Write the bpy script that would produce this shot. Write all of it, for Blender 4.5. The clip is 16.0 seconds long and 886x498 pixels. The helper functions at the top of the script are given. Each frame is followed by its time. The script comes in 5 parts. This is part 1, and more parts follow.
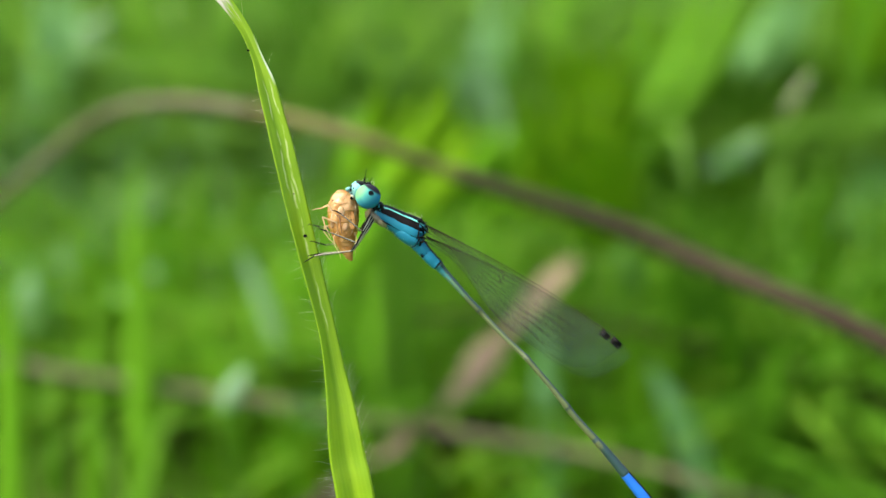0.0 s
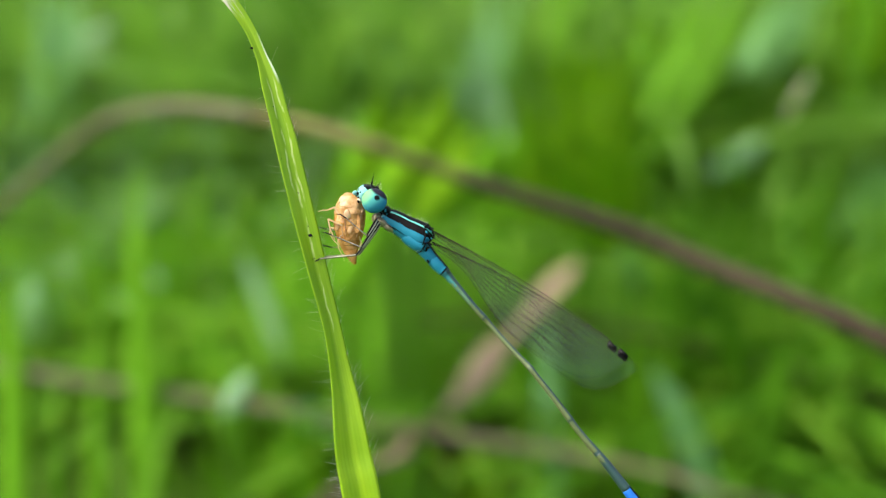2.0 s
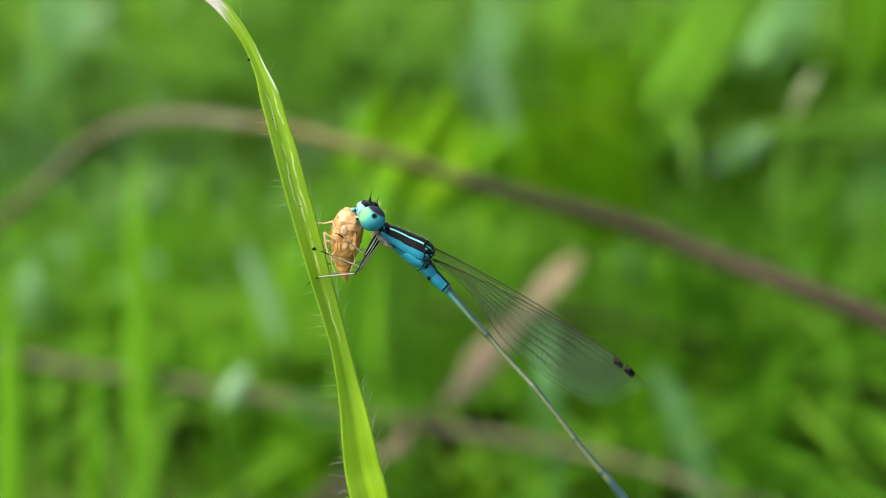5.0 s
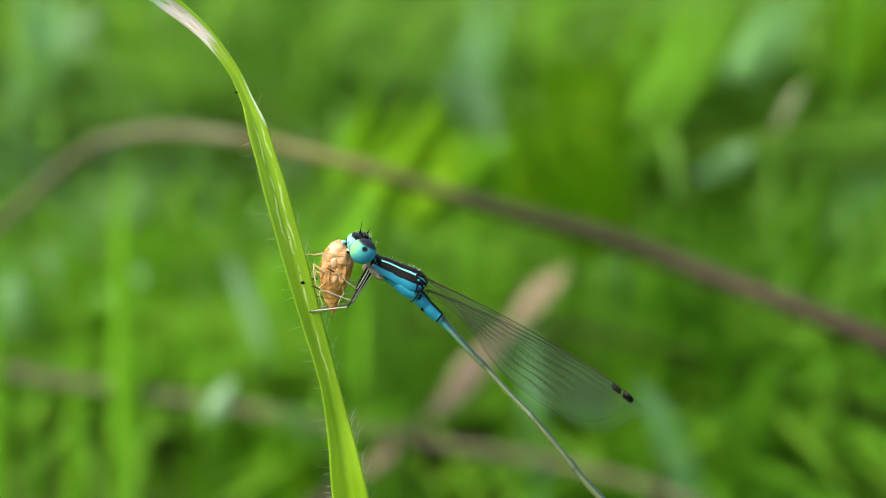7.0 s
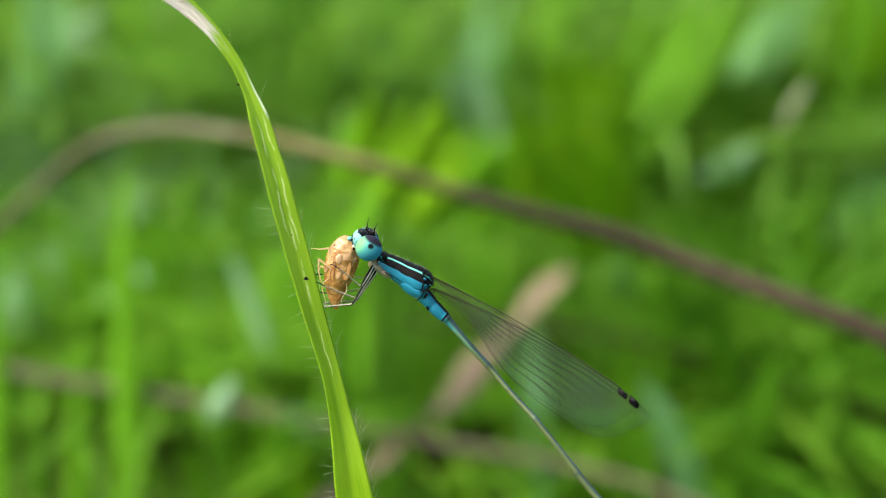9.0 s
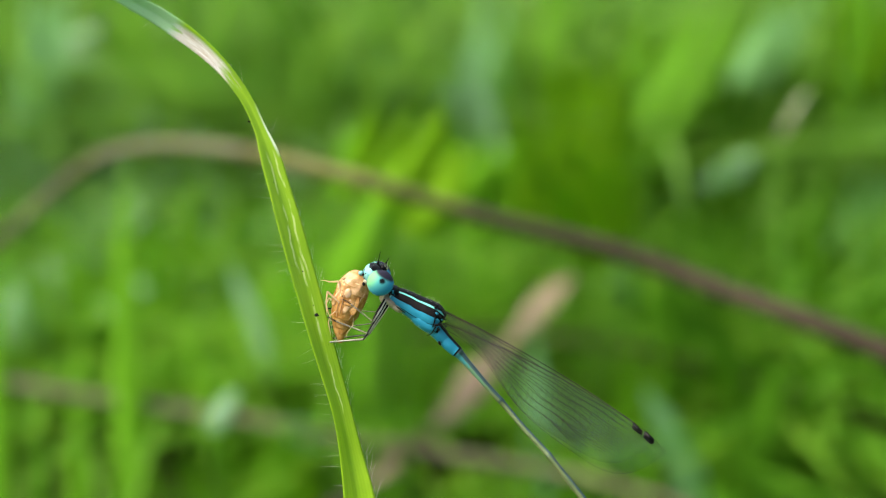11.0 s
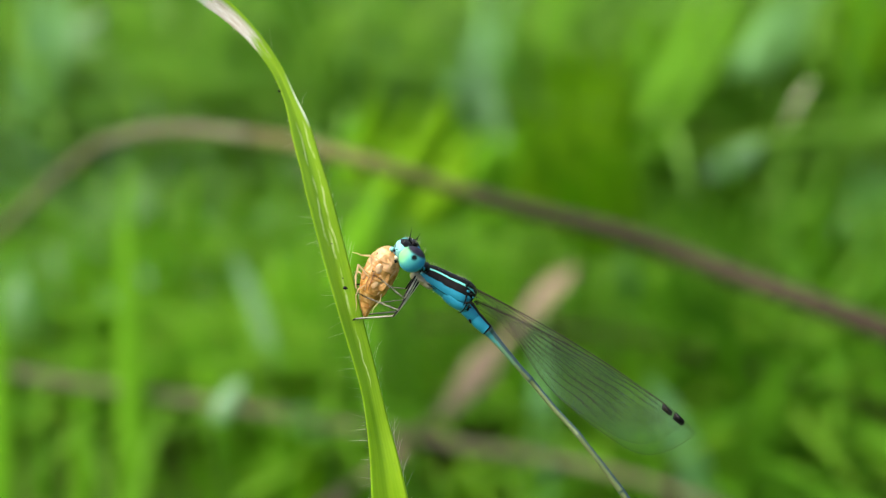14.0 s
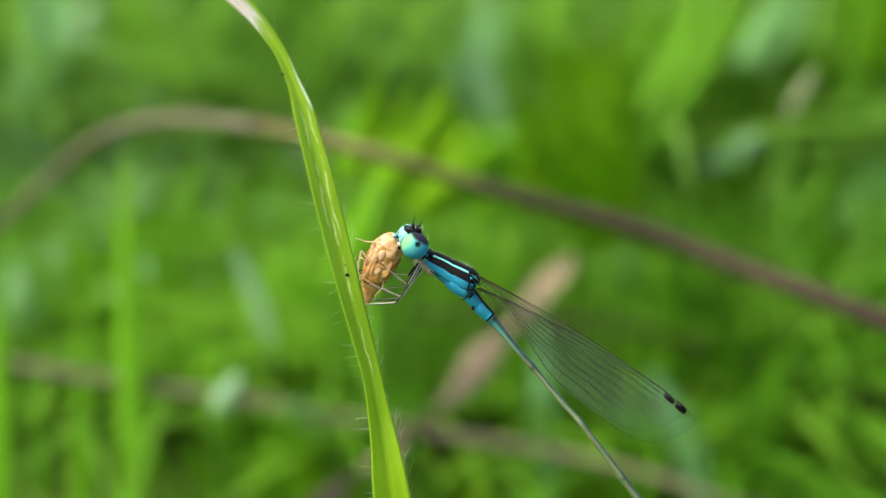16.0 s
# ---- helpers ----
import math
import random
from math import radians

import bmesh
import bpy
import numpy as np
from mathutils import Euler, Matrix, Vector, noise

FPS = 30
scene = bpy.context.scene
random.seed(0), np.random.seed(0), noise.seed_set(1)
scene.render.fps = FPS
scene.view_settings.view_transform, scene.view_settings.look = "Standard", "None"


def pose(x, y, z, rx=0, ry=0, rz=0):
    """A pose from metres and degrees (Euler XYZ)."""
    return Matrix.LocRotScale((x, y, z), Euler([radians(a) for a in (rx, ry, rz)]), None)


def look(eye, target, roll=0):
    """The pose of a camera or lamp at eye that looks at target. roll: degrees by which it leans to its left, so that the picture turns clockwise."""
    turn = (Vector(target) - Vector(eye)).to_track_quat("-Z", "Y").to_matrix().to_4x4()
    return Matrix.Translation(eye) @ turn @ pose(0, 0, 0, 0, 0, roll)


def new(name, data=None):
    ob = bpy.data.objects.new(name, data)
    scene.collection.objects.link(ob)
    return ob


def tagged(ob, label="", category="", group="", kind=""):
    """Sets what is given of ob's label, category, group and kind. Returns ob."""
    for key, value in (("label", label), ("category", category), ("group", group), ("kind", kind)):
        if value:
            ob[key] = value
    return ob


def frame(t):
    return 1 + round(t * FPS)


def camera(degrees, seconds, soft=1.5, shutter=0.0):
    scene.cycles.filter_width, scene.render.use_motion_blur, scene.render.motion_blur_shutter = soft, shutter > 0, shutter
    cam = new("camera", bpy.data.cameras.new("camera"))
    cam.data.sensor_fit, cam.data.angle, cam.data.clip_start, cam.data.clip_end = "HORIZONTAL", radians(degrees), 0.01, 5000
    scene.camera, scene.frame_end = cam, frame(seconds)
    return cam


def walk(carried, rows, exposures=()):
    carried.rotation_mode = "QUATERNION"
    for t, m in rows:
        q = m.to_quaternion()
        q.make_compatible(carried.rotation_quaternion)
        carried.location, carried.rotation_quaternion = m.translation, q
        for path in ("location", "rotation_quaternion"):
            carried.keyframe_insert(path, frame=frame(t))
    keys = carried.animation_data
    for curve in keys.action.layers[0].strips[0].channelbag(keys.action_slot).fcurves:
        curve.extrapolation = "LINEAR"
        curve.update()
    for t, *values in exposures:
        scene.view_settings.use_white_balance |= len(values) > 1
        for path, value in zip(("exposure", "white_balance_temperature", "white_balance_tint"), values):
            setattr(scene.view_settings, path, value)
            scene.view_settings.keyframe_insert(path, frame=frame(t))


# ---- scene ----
VIEW_DEGREES, SECONDS = 43.0, 16.0
EYE, TILT = 0.20, -22.0
MM = 0.001
cam = camera(VIEW_DEGREES, SECONDS, 0.6)
cam.data.dof.use_dof = True
cam.data.dof.focus_distance = 0.0652
cam.data.dof.aperture_fstop = 20.5

# The view frame: x to the right, y ahead, z up, tilted with the first view.
VIEW = pose(0, 0, EYE, TILT, 0, 0)
# seconds, place in millimetres and turn in degrees in the view frame
CAMERA_ROWS = [
    (0, 0.00, 0.00, 0.00, 89.70, -0.00, 0.00),
    (0.5, 0.03, -0.30, -0.87, 89.70, 0.09, 0.00),
    (1, 0.45, -0.44, -0.54, 90.02, 0.31, 0.16),
    (1.5, 0.05, -0.07, -0.75, 90.20, 0.43, 0.21),
    (2, 0.24, -0.09, -0.16, 89.95, 0.33, 0.14),
    (2.5, 0.39, -0.14, 0.14, 89.99, 0.25, 0.07),
    (3, 0.63, 0.05, 0.54, 89.82, 0.24, 0.18),
    (3.2, 1.12, 0.43, 0.26, 89.57, 0.15, 0.44),
    (5.3, -0.59, 1.63, 3.23, 88.94, -0.78, -0.23),
    (5.5, -0.72, 1.76, 3.28, 89.17, -0.80, -0.49),
    (6, -0.71, 1.72, 3.47, 89.39, -0.64, -0.57),
    (6.5, -0.54, 1.94, 3.66, 89.36, -0.74, -0.56),
    (7, -0.66, 2.01, 3.45, 89.50, -0.68, -0.68),
    (7.5, -0.35, 2.32, 3.67, 89.55, -0.62, -0.60),
    (8, -0.87, 3.29, 2.83, 89.48, -0.68, -0.35),
    (8.5, -1.01, 3.43, 3.24, 89.17, -0.77, -0.40),
    (9, -0.50, 2.98, 3.44, 89.46, -0.74, -0.51),
    (9.5, -0.86, 3.00, 3.44, 89.90, -0.62, -0.65),
    (9.7, -0.84, 3.05, 3.41, 89.90, -0.59, -0.63),
    (11.8, -0.82, 3.97, 3.90, 89.98, -0.29, -0.49),
    (12, -0.84, 4.10, 4.03, 89.99, -0.27, -0.48),
    (12.5, -1.28, 4.24, 3.75, 89.98, -0.40, -0.69),
    (13, -1.38, 4.07, 4.24, 89.66, -0.31, -0.62),
    (13.5, -1.18, 4.22, 3.75, 89.54, -0.36, -0.53),
    (14, -1.42, 4.10, 3.21, 89.46, -0.36, -0.44),
    (14.5, -1.21, 4.49, 3.32, 89.16, -0.31, -0.39),
    (15, -1.11, 4.49, 3.13, 89.11, -0.27, -0.37),
    (15.5, -1.35, 4.55, 3.52, 89.05, -0.37, -0.50),
    (16, -1.21, 4.65, 3.32, 89.00, -0.42, -0.41),
]

walk(cam, [(t, VIEW @ pose(x * MM, y * MM, z * MM, rx, ry, rz)) for t, x, y, z, rx, ry, rz in CAMERA_ROWS])

# ---- light ----
world = bpy.data.worlds.new("sky")
scene.world = world
world.use_nodes = True
wn, wl = world.node_tree.nodes, world.node_tree.links
sky = wn.new("ShaderNodeTexSky")
sky.sky_type = "NISHITA"
sky.sun_disc = False
SUN_ELEVATION, SUN_AZIMUTH = 56.0, -100.0     # azimuth from straight ahead, positive to the right
sky.sun_elevation = radians(SUN_ELEVATION)
sky.sun_rotation = radians(SUN_AZIMUTH)
sky.air_density, sky.dust_density, sky.ozone_density = 0.8, 6.0, 0.4
wl.new(sky.outputs[0], wn["Background"].inputs["Color"])
wn["Background"].inputs["Strength"].default_value = 0.15
sun_data = bpy.data.lights.new("sun", "SUN")
sun_data.energy = 2.2
sun_data.angle = radians(45)
sun_data.color = (1.0, 0.95, 0.86)
sun = new("sun", sun_data)
el, az = radians(SUN_ELEVATION), radians(SUN_AZIMUTH)
sun.matrix_world = look((math.sin(az) * math.cos(el) * 5, math.cos(az) * math.cos(el) * 5, math.sin(el) * 5), (0, 0, 0))
scene.view_settings.exposure = 1.50


# ---- materials ----
def material(name, colour, roughness=0.5, colour_2=None, grain=400.0, mix=0.5, translucent=0.0, trans_colour=None,
             bump=0.15, bump_scale=900.0, stretch=(1, 1, 1), vary=0.0, metallic=0.0, island=False, detail=4.0, specular=0.5, clear=0.0, waxy=0.0):
    """A procedural surface: two colours mixed by noise, fine relief, and light through thin tissue."""
    m = bpy.data.materials.new(name)
    m.use_nodes = True
    n, l = m.node_tree.nodes, m.node_tree.links
    out, b = n["Material Output"], n["Principled BSDF"]
    b.inputs["Roughness"].default_value = roughness
    b.inputs["Metallic"].default_value = metallic
    b.inputs["Specular IOR Level"].default_value = specular
    b.inputs["Coat Weight"].default_value = clear
    if waxy:
        b.inputs["Subsurface Weight"].default_value = waxy
        b.inputs["Subsurface Radius"].default_value = (1.0, 0.5, 0.2)
        b.inputs["Subsurface Scale"].default_value = 0.0004
    tc = n.new("ShaderNodeTexCoord")
    mp = n.new("ShaderNodeMapping")
    mp.inputs["Scale"].default_value = stretch
    l.new(tc.outputs["Object"], mp.inputs["Vector"])
    big = n.new("ShaderNodeTexNoise")
    big.inputs["Scale"].default_value = grain
    big.inputs["Detail"].default_value = detail
    l.new(mp.outputs[0], big.inputs["Vector"])
    ramp = n.new("ShaderNodeMapRange")
    ramp.inputs["From Min"].default_value = 0.5 - 0.5 * mix
    ramp.inputs["From Max"].default_value = 0.5 + 0.5 * mix
    l.new(big.outputs["Fac"], ramp.inputs["Value"])
    col = n.new("ShaderNodeMix")
    col.data_type = "RGBA"
    col.inputs[6].default_value = (*colour, 1)
    col.inputs[7].default_value = (*(colour_2 or [c * 0.7 for c in colour]), 1)
    l.new(ramp.outputs[0], col.inputs[0])
    last = col.outputs[2]
    if vary:
        hsv = n.new("ShaderNodeHueSaturation")
        if island:
            geo = n.new("ShaderNodeNewGeometry")
            rnd = geo.outputs["Random Per Island"]
        else:
            rnd = n.new("ShaderNodeObjectInfo").outputs["Random"]
        mr = n.new("ShaderNodeMapRange")
        mr.inputs["To Min"].default_value = 1 - vary
        mr.inputs["To Max"].default_value = 1 + vary
        l.new(rnd, mr.inputs["Value"])
        l.new(mr.outputs[0], hsv.inputs["Value"])
        mh = n.new("ShaderNodeMapRange")
        mh.inputs["To Min"].default_value = 0.5 + 0.035 * vary
        mh.inputs["To Max"].default_value = 0.5 - 0.035 * vary
        l.new(rnd, mh.inputs["Value"])
        l.new(mh.outputs[0], hsv.inputs["Hue"])
        l.new(last, hsv.inputs["Color"])
        last = hsv.outputs[0]
    l.new(last, b.inputs["Base Color"])
    if bump:
        fine = n.new("ShaderNodeTexNoise")
        fine.inputs["Scale"].default_value = bump_scale
        l.new(mp.outputs[0], fine.inputs["Vector"])
        bp = n.new("ShaderNodeBump")
        bp.inputs["Strength"].default_value = bump
        bp.inputs["Distance"].default_value = 0.0002
        l.new(fine.outputs["Fac"], bp.inputs["Height"])
        l.new(bp.outputs[0], b.inputs["Normal"])
    if translucent:
        tr = n.new("ShaderNodeBsdfTranslucent")
        if trans_colour:
            tr.inputs["Color"].default_value = (*trans_colour, 1)
        else:
            l.new(last, tr.inputs["Color"])
        ms = n.new("ShaderNodeMixShader")
        ms.inputs[0].default_value = translucent
        l.new(b.outputs[0], ms.inputs[1])
        l.new(tr.outputs[0], ms.inputs[2])
        l.new(ms.outputs[0], out.inputs["Surface"])
    return m


def leaf_material():
    """The near leaf: green with lengthwise veins, pale mined streaks and a bleached stretch near the bend."""
    m = bpy.data.materials.new("grass_leaf")
    m.use_nodes = True
    n, l = m.node_tree.nodes, m.node_tree.links
    out, b = n["Material Output"], n["Principled BSDF"]
    uv = n.new("ShaderNodeUVMap")
    sep = n.new("ShaderNodeSeparateXYZ")
    l.new(uv.outputs[0], sep.inputs[0])

    def noise_at(sx, sy, scale, detail=3.0):
        mp = n.new("ShaderNodeMapping")
        mp.inputs["Scale"].default_value = (sx, sy, 1)
        l.new(uv.outputs[0], mp.inputs["Vector"])
        t = n.new("ShaderNodeTexNoise")
        t.inputs["Scale"].default_value = scale
        t.inputs["Detail"].default_value = detail
        l.new(mp.outputs[0], t.inputs["Vector"])
        return t.outputs["Fac"]

    def span(value, lo, hi, to_lo=0.0, to_hi=1.0):
        r = n.new("ShaderNodeMapRange")
        r.inputs["From Min"].default_value, r.inputs["From Max"].default_value = lo, hi
        r.inputs["To Min"].default_value, r.inputs["To Max"].default_value = to_lo, to_hi
        l.new(value, r.inputs["Value"])
        return r.outputs[0]

    def math_node(op, a, c):
        r = n.new("ShaderNodeMath")
        r.operation = op
        for i, v in enumerate((a, c)):
            if isinstance(v, float):
                r.inputs[i].default_value = v
            else:
                l.new(v, r.inputs[i])
        return r.outputs[0]

    def blend(fac, a, c):
        r = n.new("ShaderNodeMix")
        r.data_type = "RGBA"
        l.new(fac, r.inputs[0])
        for i, v in ((6, a), (7, c)):
            if isinstance(v, tuple):
                r.inputs[i].default_value = (*v, 1)
            else:
                l.new(v, r.inputs[i])
        return r.outputs[2]

    along, across = sep.outputs["X"], sep.outputs["Y"]      # along in millimetres, across 0 to 1
    green = blend(span(noise_at(0.05, 1.0, 3.0), 0.35, 0.65), (0.20, 0.385, 0.002), (0.275, 0.47, 0.005))
    wave = math_node("SINE", math_node("MULTIPLY", across, 62.0), 0.0)
    green = blend(span(wave, 0.0, 1.0, 0.0, 0.12), green, (0.32, 0.51, 0.02))
    # pale streaks where the tissue is eaten from within
    def trail(centre, half, seed_scale):
        drift = math_node("ADD", across, span(noise_at(seed_scale, 0.0, 1.0, 2.0), 0.3, 0.7, -0.10, 0.10))
        off = math_node("ABSOLUTE", math_node("SUBTRACT", drift, centre), 0.0)
        return math_node("MULTIPLY", span(off, half, half * 0.55), span(noise_at(seed_scale * 1.8, 3.0, 1.0, 5.0), 0.39, 0.50))

    def stretch(value, low, high):
        return math_node("MULTIPLY", value, math_node("MULTIPLY", span(along, low, low + 0.8), span(along, high, high - 0.8)))

    streak = math_node("MAXIMUM", math_node("MAXIMUM", stretch(trail(0.42, 0.045, 0.33), 3.5, 10.8), stretch(trail(0.72, 0.050, 0.30), 3.0, 10.8)),
                       math_node("MAXIMUM", stretch(trail(0.56, 0.050, 0.27), -0.6, 4.6), stretch(trail(0.58, 0.034, 0.37), -5.0, -1.2)))
    green = blend(math_node("MULTIPLY", math_node("MULTIPLY", streak, 0.62), span(noise_at(1.1, 9.0, 2.0, 4.0), 0.26, 0.50)), green, (0.70, 0.76, 0.32))
    fold = math_node("MULTIPLY", math_node("MULTIPLY", span(across, 0.84, 0.93), span(along, 10.2, 10.9)), span(along, 13.5, 12.0))
    green = blend(fold, green, (0.78, 0.84, 0.68))
    # the bleached stretch
    ragged = math_node("ADD", along, span(noise_at(0.4, 5.0, 2.0), 0.3, 0.7, -0.8, 0.8))
    dead = math_node("MULTIPLY", span(ragged, 15.0, 16.2), span(ragged, 19.5, 19.0))
    dead = math_node("MULTIPLY", dead, span(across, 0.86, 0.66))
    dry = blend(span(noise_at(0.3, 7.0, 3.0), 0.35, 0.65), (0.50, 0.43, 0.30), (0.78, 0.77, 0.72))
    col = blend(dead, green, dry)
    # a faint grey-blue bloom on the far half
    bloom = span(along, 18.9, 19.6, 0.0, 0.75)
    col = blend(bloom, col, (0.34, 0.56, 0.34))
    speck = span(noise_at(1.4, 20.0, 2.0, 1.0), 0.76, 0.79)
    col = blend(speck, col, (0.06, 0.05, 0.01))
    l.new(col, b.inputs["Base Color"])
    b.inputs["Roughness"].default_value = 0.42
    bp = n.new("ShaderNodeBump")
    bp.inputs["Strength"].default_value = 0.09
    bp.inputs["Distance"].default_value = 0.00008
    l.new(math_node("ADD", wave, noise_at(0.5, 12.0, 4.0)), bp.inputs["Height"])
    l.new(bp.outputs[0], b.inputs["Normal"])
    tr = n.new("ShaderNodeBsdfTranslucent")
    l.new(col, tr.inputs["Color"])
    ms = n.new("ShaderNodeMixShader")
    ms.inputs[0].default_value = 0.4
    l.new(b.outputs[0], ms.inputs[1])
    l.new(tr.outputs[0], ms.inputs[2])
    l.new(ms.outputs[0], out.inputs["Surface"])
    return m


def wing_material():
    """Clear wing membrane: mostly seen through, with a faint smoky tint and a soft sheen."""
    m = bpy.data.materials.new("wing_membrane")
    m.use_nodes = True
    n, l = m.node_tree.nodes, m.node_tree.links
    n.remove(n["Principled BSDF"])
    clear = n.new("ShaderNodeBsdfTransparent")
    clear.inputs["Color"].default_value = (0.988, 0.99, 0.988, 1)
    gloss = n.new("ShaderNodeBsdfGlossy")
    gloss.inputs["Roughness"].default_value = 0.45
    gloss.inputs["Color"].default_value = (0.75, 0.85, 0.9, 1)
    milk = n.new("ShaderNodeBsdfTranslucent")
    milk.inputs["Color"].default_value = (0.55, 0.75, 0.58, 1)
    a = n.new("ShaderNodeMixShader")
    a.inputs[0].default_value = 0.7
    l.new(gloss.outputs[0], a.inputs[1])
    l.new(milk.outputs[0], a.inputs[2])
    tc = n.new("ShaderNodeTexCoord")
    t = n.new("ShaderNodeTexNoise")
    t.inputs["Scale"].default_value = 500
    l.new(tc.outputs["Object"], t.inputs["Vector"])
    r = n.new("ShaderNodeMapRange")
    r.inputs["To Min"].default_value, r.inputs["To Max"].default_value = 0.011, 0.034
    l.new(t.outputs["Fac"], r.inputs["Value"])
    s = n.new("ShaderNodeMixShader")
    l.new(r.outputs[0], s.inputs[0])
    l.new(clear.outputs[0], s.inputs[1])
    l.new(a.outputs[0], s.inputs[2])
    l.new(s.outputs[0], n["Material Output"].inputs["Surface"])
    return m


def eye_material(centre, radius, side):
    """Compound eye: cyan below, a green flush in front, a dark cap above and a dark false pupil, all with soft borders."""
    m = bpy.data.materials.new("compound_eye")
    m.use_nodes = True
    n, l = m.node_tree.nodes, m.node_tree.links
    b = n["Principled BSDF"]
    b.inputs["Roughness"].default_value = 0.5
    b.inputs["Specular IOR Level"].default_value = 0.12
    tc = n.new("ShaderNodeTexCoord")
    mp = n.new("ShaderNodeMapping")
    mp.inputs["Scale"].default_value = (1 / radius, side / radius, 1 / radius)
    mp.inputs["Location"].default_value = (-centre.x / radius, -centre.y * side / radius, -centre.z / radius)
    l.new(tc.outputs["Object"], mp.inputs["Vector"])
    grain = n.new("ShaderNodeTexNoise")
    grain.inputs["Scale"].default_value = 4.0
    l.new(mp.outputs[0], grain.inputs["Vector"])
    last = None
    for direction, lo, hi, colour in (((0.2, -0.4, -0.9), 0, 0, (0.020, 0.20, 0.34)), ((-0.35, -0.45, 0.6), -0.35, 0.45, (0.045, 0.25, 0.24)), ((-0.68, -0.50, 0.45), 0.50, 0.98, (0.12, 0.34, 0.13)),
                                      ((0.52, -0.22, 0.83), 0.56, 0.76, (0.011, 0.010, 0.018)), ((0.27, -0.93, 0.17), 0.938, 0.968, (0.001, 0.002, 0.002))):
        if last is None:
            last = colour
            continue
        dot = n.new("ShaderNodeVectorMath")
        dot.operation = "DOT_PRODUCT"
        l.new(mp.outputs[0], dot.inputs[0])
        dot.inputs[1].default_value = Vector(direction).normalized()
        wob = n.new("ShaderNodeMath")
        wob.operation = "MULTIPLY_ADD"
        l.new(grain.outputs["Fac"], wob.inputs[0])
        wob.inputs[1].default_value = 0.03
        l.new(dot.outputs["Value"], wob.inputs[2])
        r = n.new("ShaderNodeMapRange")
        r.interpolation_type = "SMOOTHSTEP"
        r.inputs["From Min"].default_value, r.inputs["From Max"].default_value = lo + 0.015, hi + 0.015
        l.new(wob.outputs[0], r.inputs["Value"])
        mix = n.new("ShaderNodeMix")
        mix.data_type = "RGBA"
        l.new(r.outputs[0], mix.inputs[0])
        if isinstance(last, tuple):
            mix.inputs[6].default_value = (*last, 1)
        else:
            l.new(last, mix.inputs[6])
        mix.inputs[7].default_value = (*colour, 1)
        last = mix.outputs[2]
    l.new(last, b.inputs["Base Color"])
    return m


BLUE = material("blue_cuticle", (0.014, 0.200, 0.280), 0.5, (0.009, 0.150, 0.235), 900, 0.6, bump=0.15, bump_scale=3500, specular=0.25)
CYAN = material("cyan_stripe", (0.13, 0.45, 0.37), 0.45, (0.08, 0.39, 0.33), 900, 0.6, bump=0.1, bump_scale=4000, specular=0.3)
BLACK = material("black_cuticle", (0.0025, 0.0025, 0.0025), 0.42, (0.006, 0.0055, 0.005), 1200, 0.6, bump=0.15, bump_scale=5000, specular=0.08)
OLIVE = material("olive_abdomen", (0.085, 0.104, 0.036), 0.42, (0.058, 0.088, 0.034), 900, 0.6, bump=0.1, bump_scale=4000, specular=0.3)
TEAL = material("teal_abdomen", (0.020, 0.15, 0.185), 0.5, (0.03, 0.155, 0.135), 700, 0.6, bump=0.1, bump_scale=4000, specular=0.2)
TEAL_OLIVE = material("greenish_abdomen", (0.06, 0.145, 0.085), 0.5, (0.085, 0.145, 0.06), 700, 0.6, bump=0.1, bump_scale=4000, specular=0.2)
DARK_TEAL = material("dark_dorsal_line", (0.012, 0.035, 0.032), 0.35, (0.02, 0.05, 0.045), 900, 0.6, bump=0.1, bump_scale=4000)
TAIL_BLUE = material("tail_blue", (0.006, 0.125, 0.50), 0.45, (0.006, 0.09, 0.38), 900, 0.6, bump=0.1, bump_scale=4000)
PALE = material("pale_cuticle", (0.62, 0.59, 0.44), 0.42, (0.44, 0.40, 0.27), 1200, 0.6, translucent=0.25, bump=0.1, bump_scale=4000)
COXA = material("soft_beige_underside", (0.43, 0.39, 0.27), 0.45, (0.30, 0.25, 0.14), 1500, 0.6, translucent=0.35, bump=0.2, bump_scale=4000, waxy=0.3)
FACE = material("pale_blue_face", (0.11, 0.31, 0.30), 0.5, (0.16, 0.39, 0.37), 900, 0.6, bump=0.1, bump_scale=4000, specular=0.25)
SHANK = material("clear_grey_shank", (0.40, 0.39, 0.30), 0.4, (0.24, 0.22, 0.15), 2500, 0.6, translucent=0.4, bump=0.1, bump_scale=4000)
PREY_PALE = material("pale_amber_prey", (0.70, 0.52, 0.30), 0.25, (0.52, 0.33, 0.14), 2400, 0.35, translucent=0.5, bump=0.10, bump_scale=9000, detail=9.0, waxy=0.1, specular=0.7)
PREY_BODY = material("blotched_amber_body", (0.42, 0.188, 0.030), 0.26, (0.66, 0.39, 0.12), 2600, 0.30, translucent=0.45, bump=0.30, bump_scale=9000, detail=11.0, waxy=0.1, specular=0.65, vary=0.12)
PREY_FRONT = material("pale_blotched_forebody", (0.48, 0.255, 0.068), 0.26, (0.72, 0.48, 0.23), 2400, 0.30, translucent=0.45, bump=0.28, bump_scale=9000, detail=11.0, waxy=0.1, specular=0.65)
PREY_DARK = material("brown_seam", (0.19, 0.085, 0.022), 0.4, (0.27, 0.13, 0.04), 1500, 0.5, bump=0.2, bump_scale=4000)
PREY_LEG = material("clear_amber_leg", (0.78, 0.62, 0.38), 0.3, (0.62, 0.46, 0.24), 1500, 0.5, translucent=0.6, bump=0.2, bump_scale=4000)
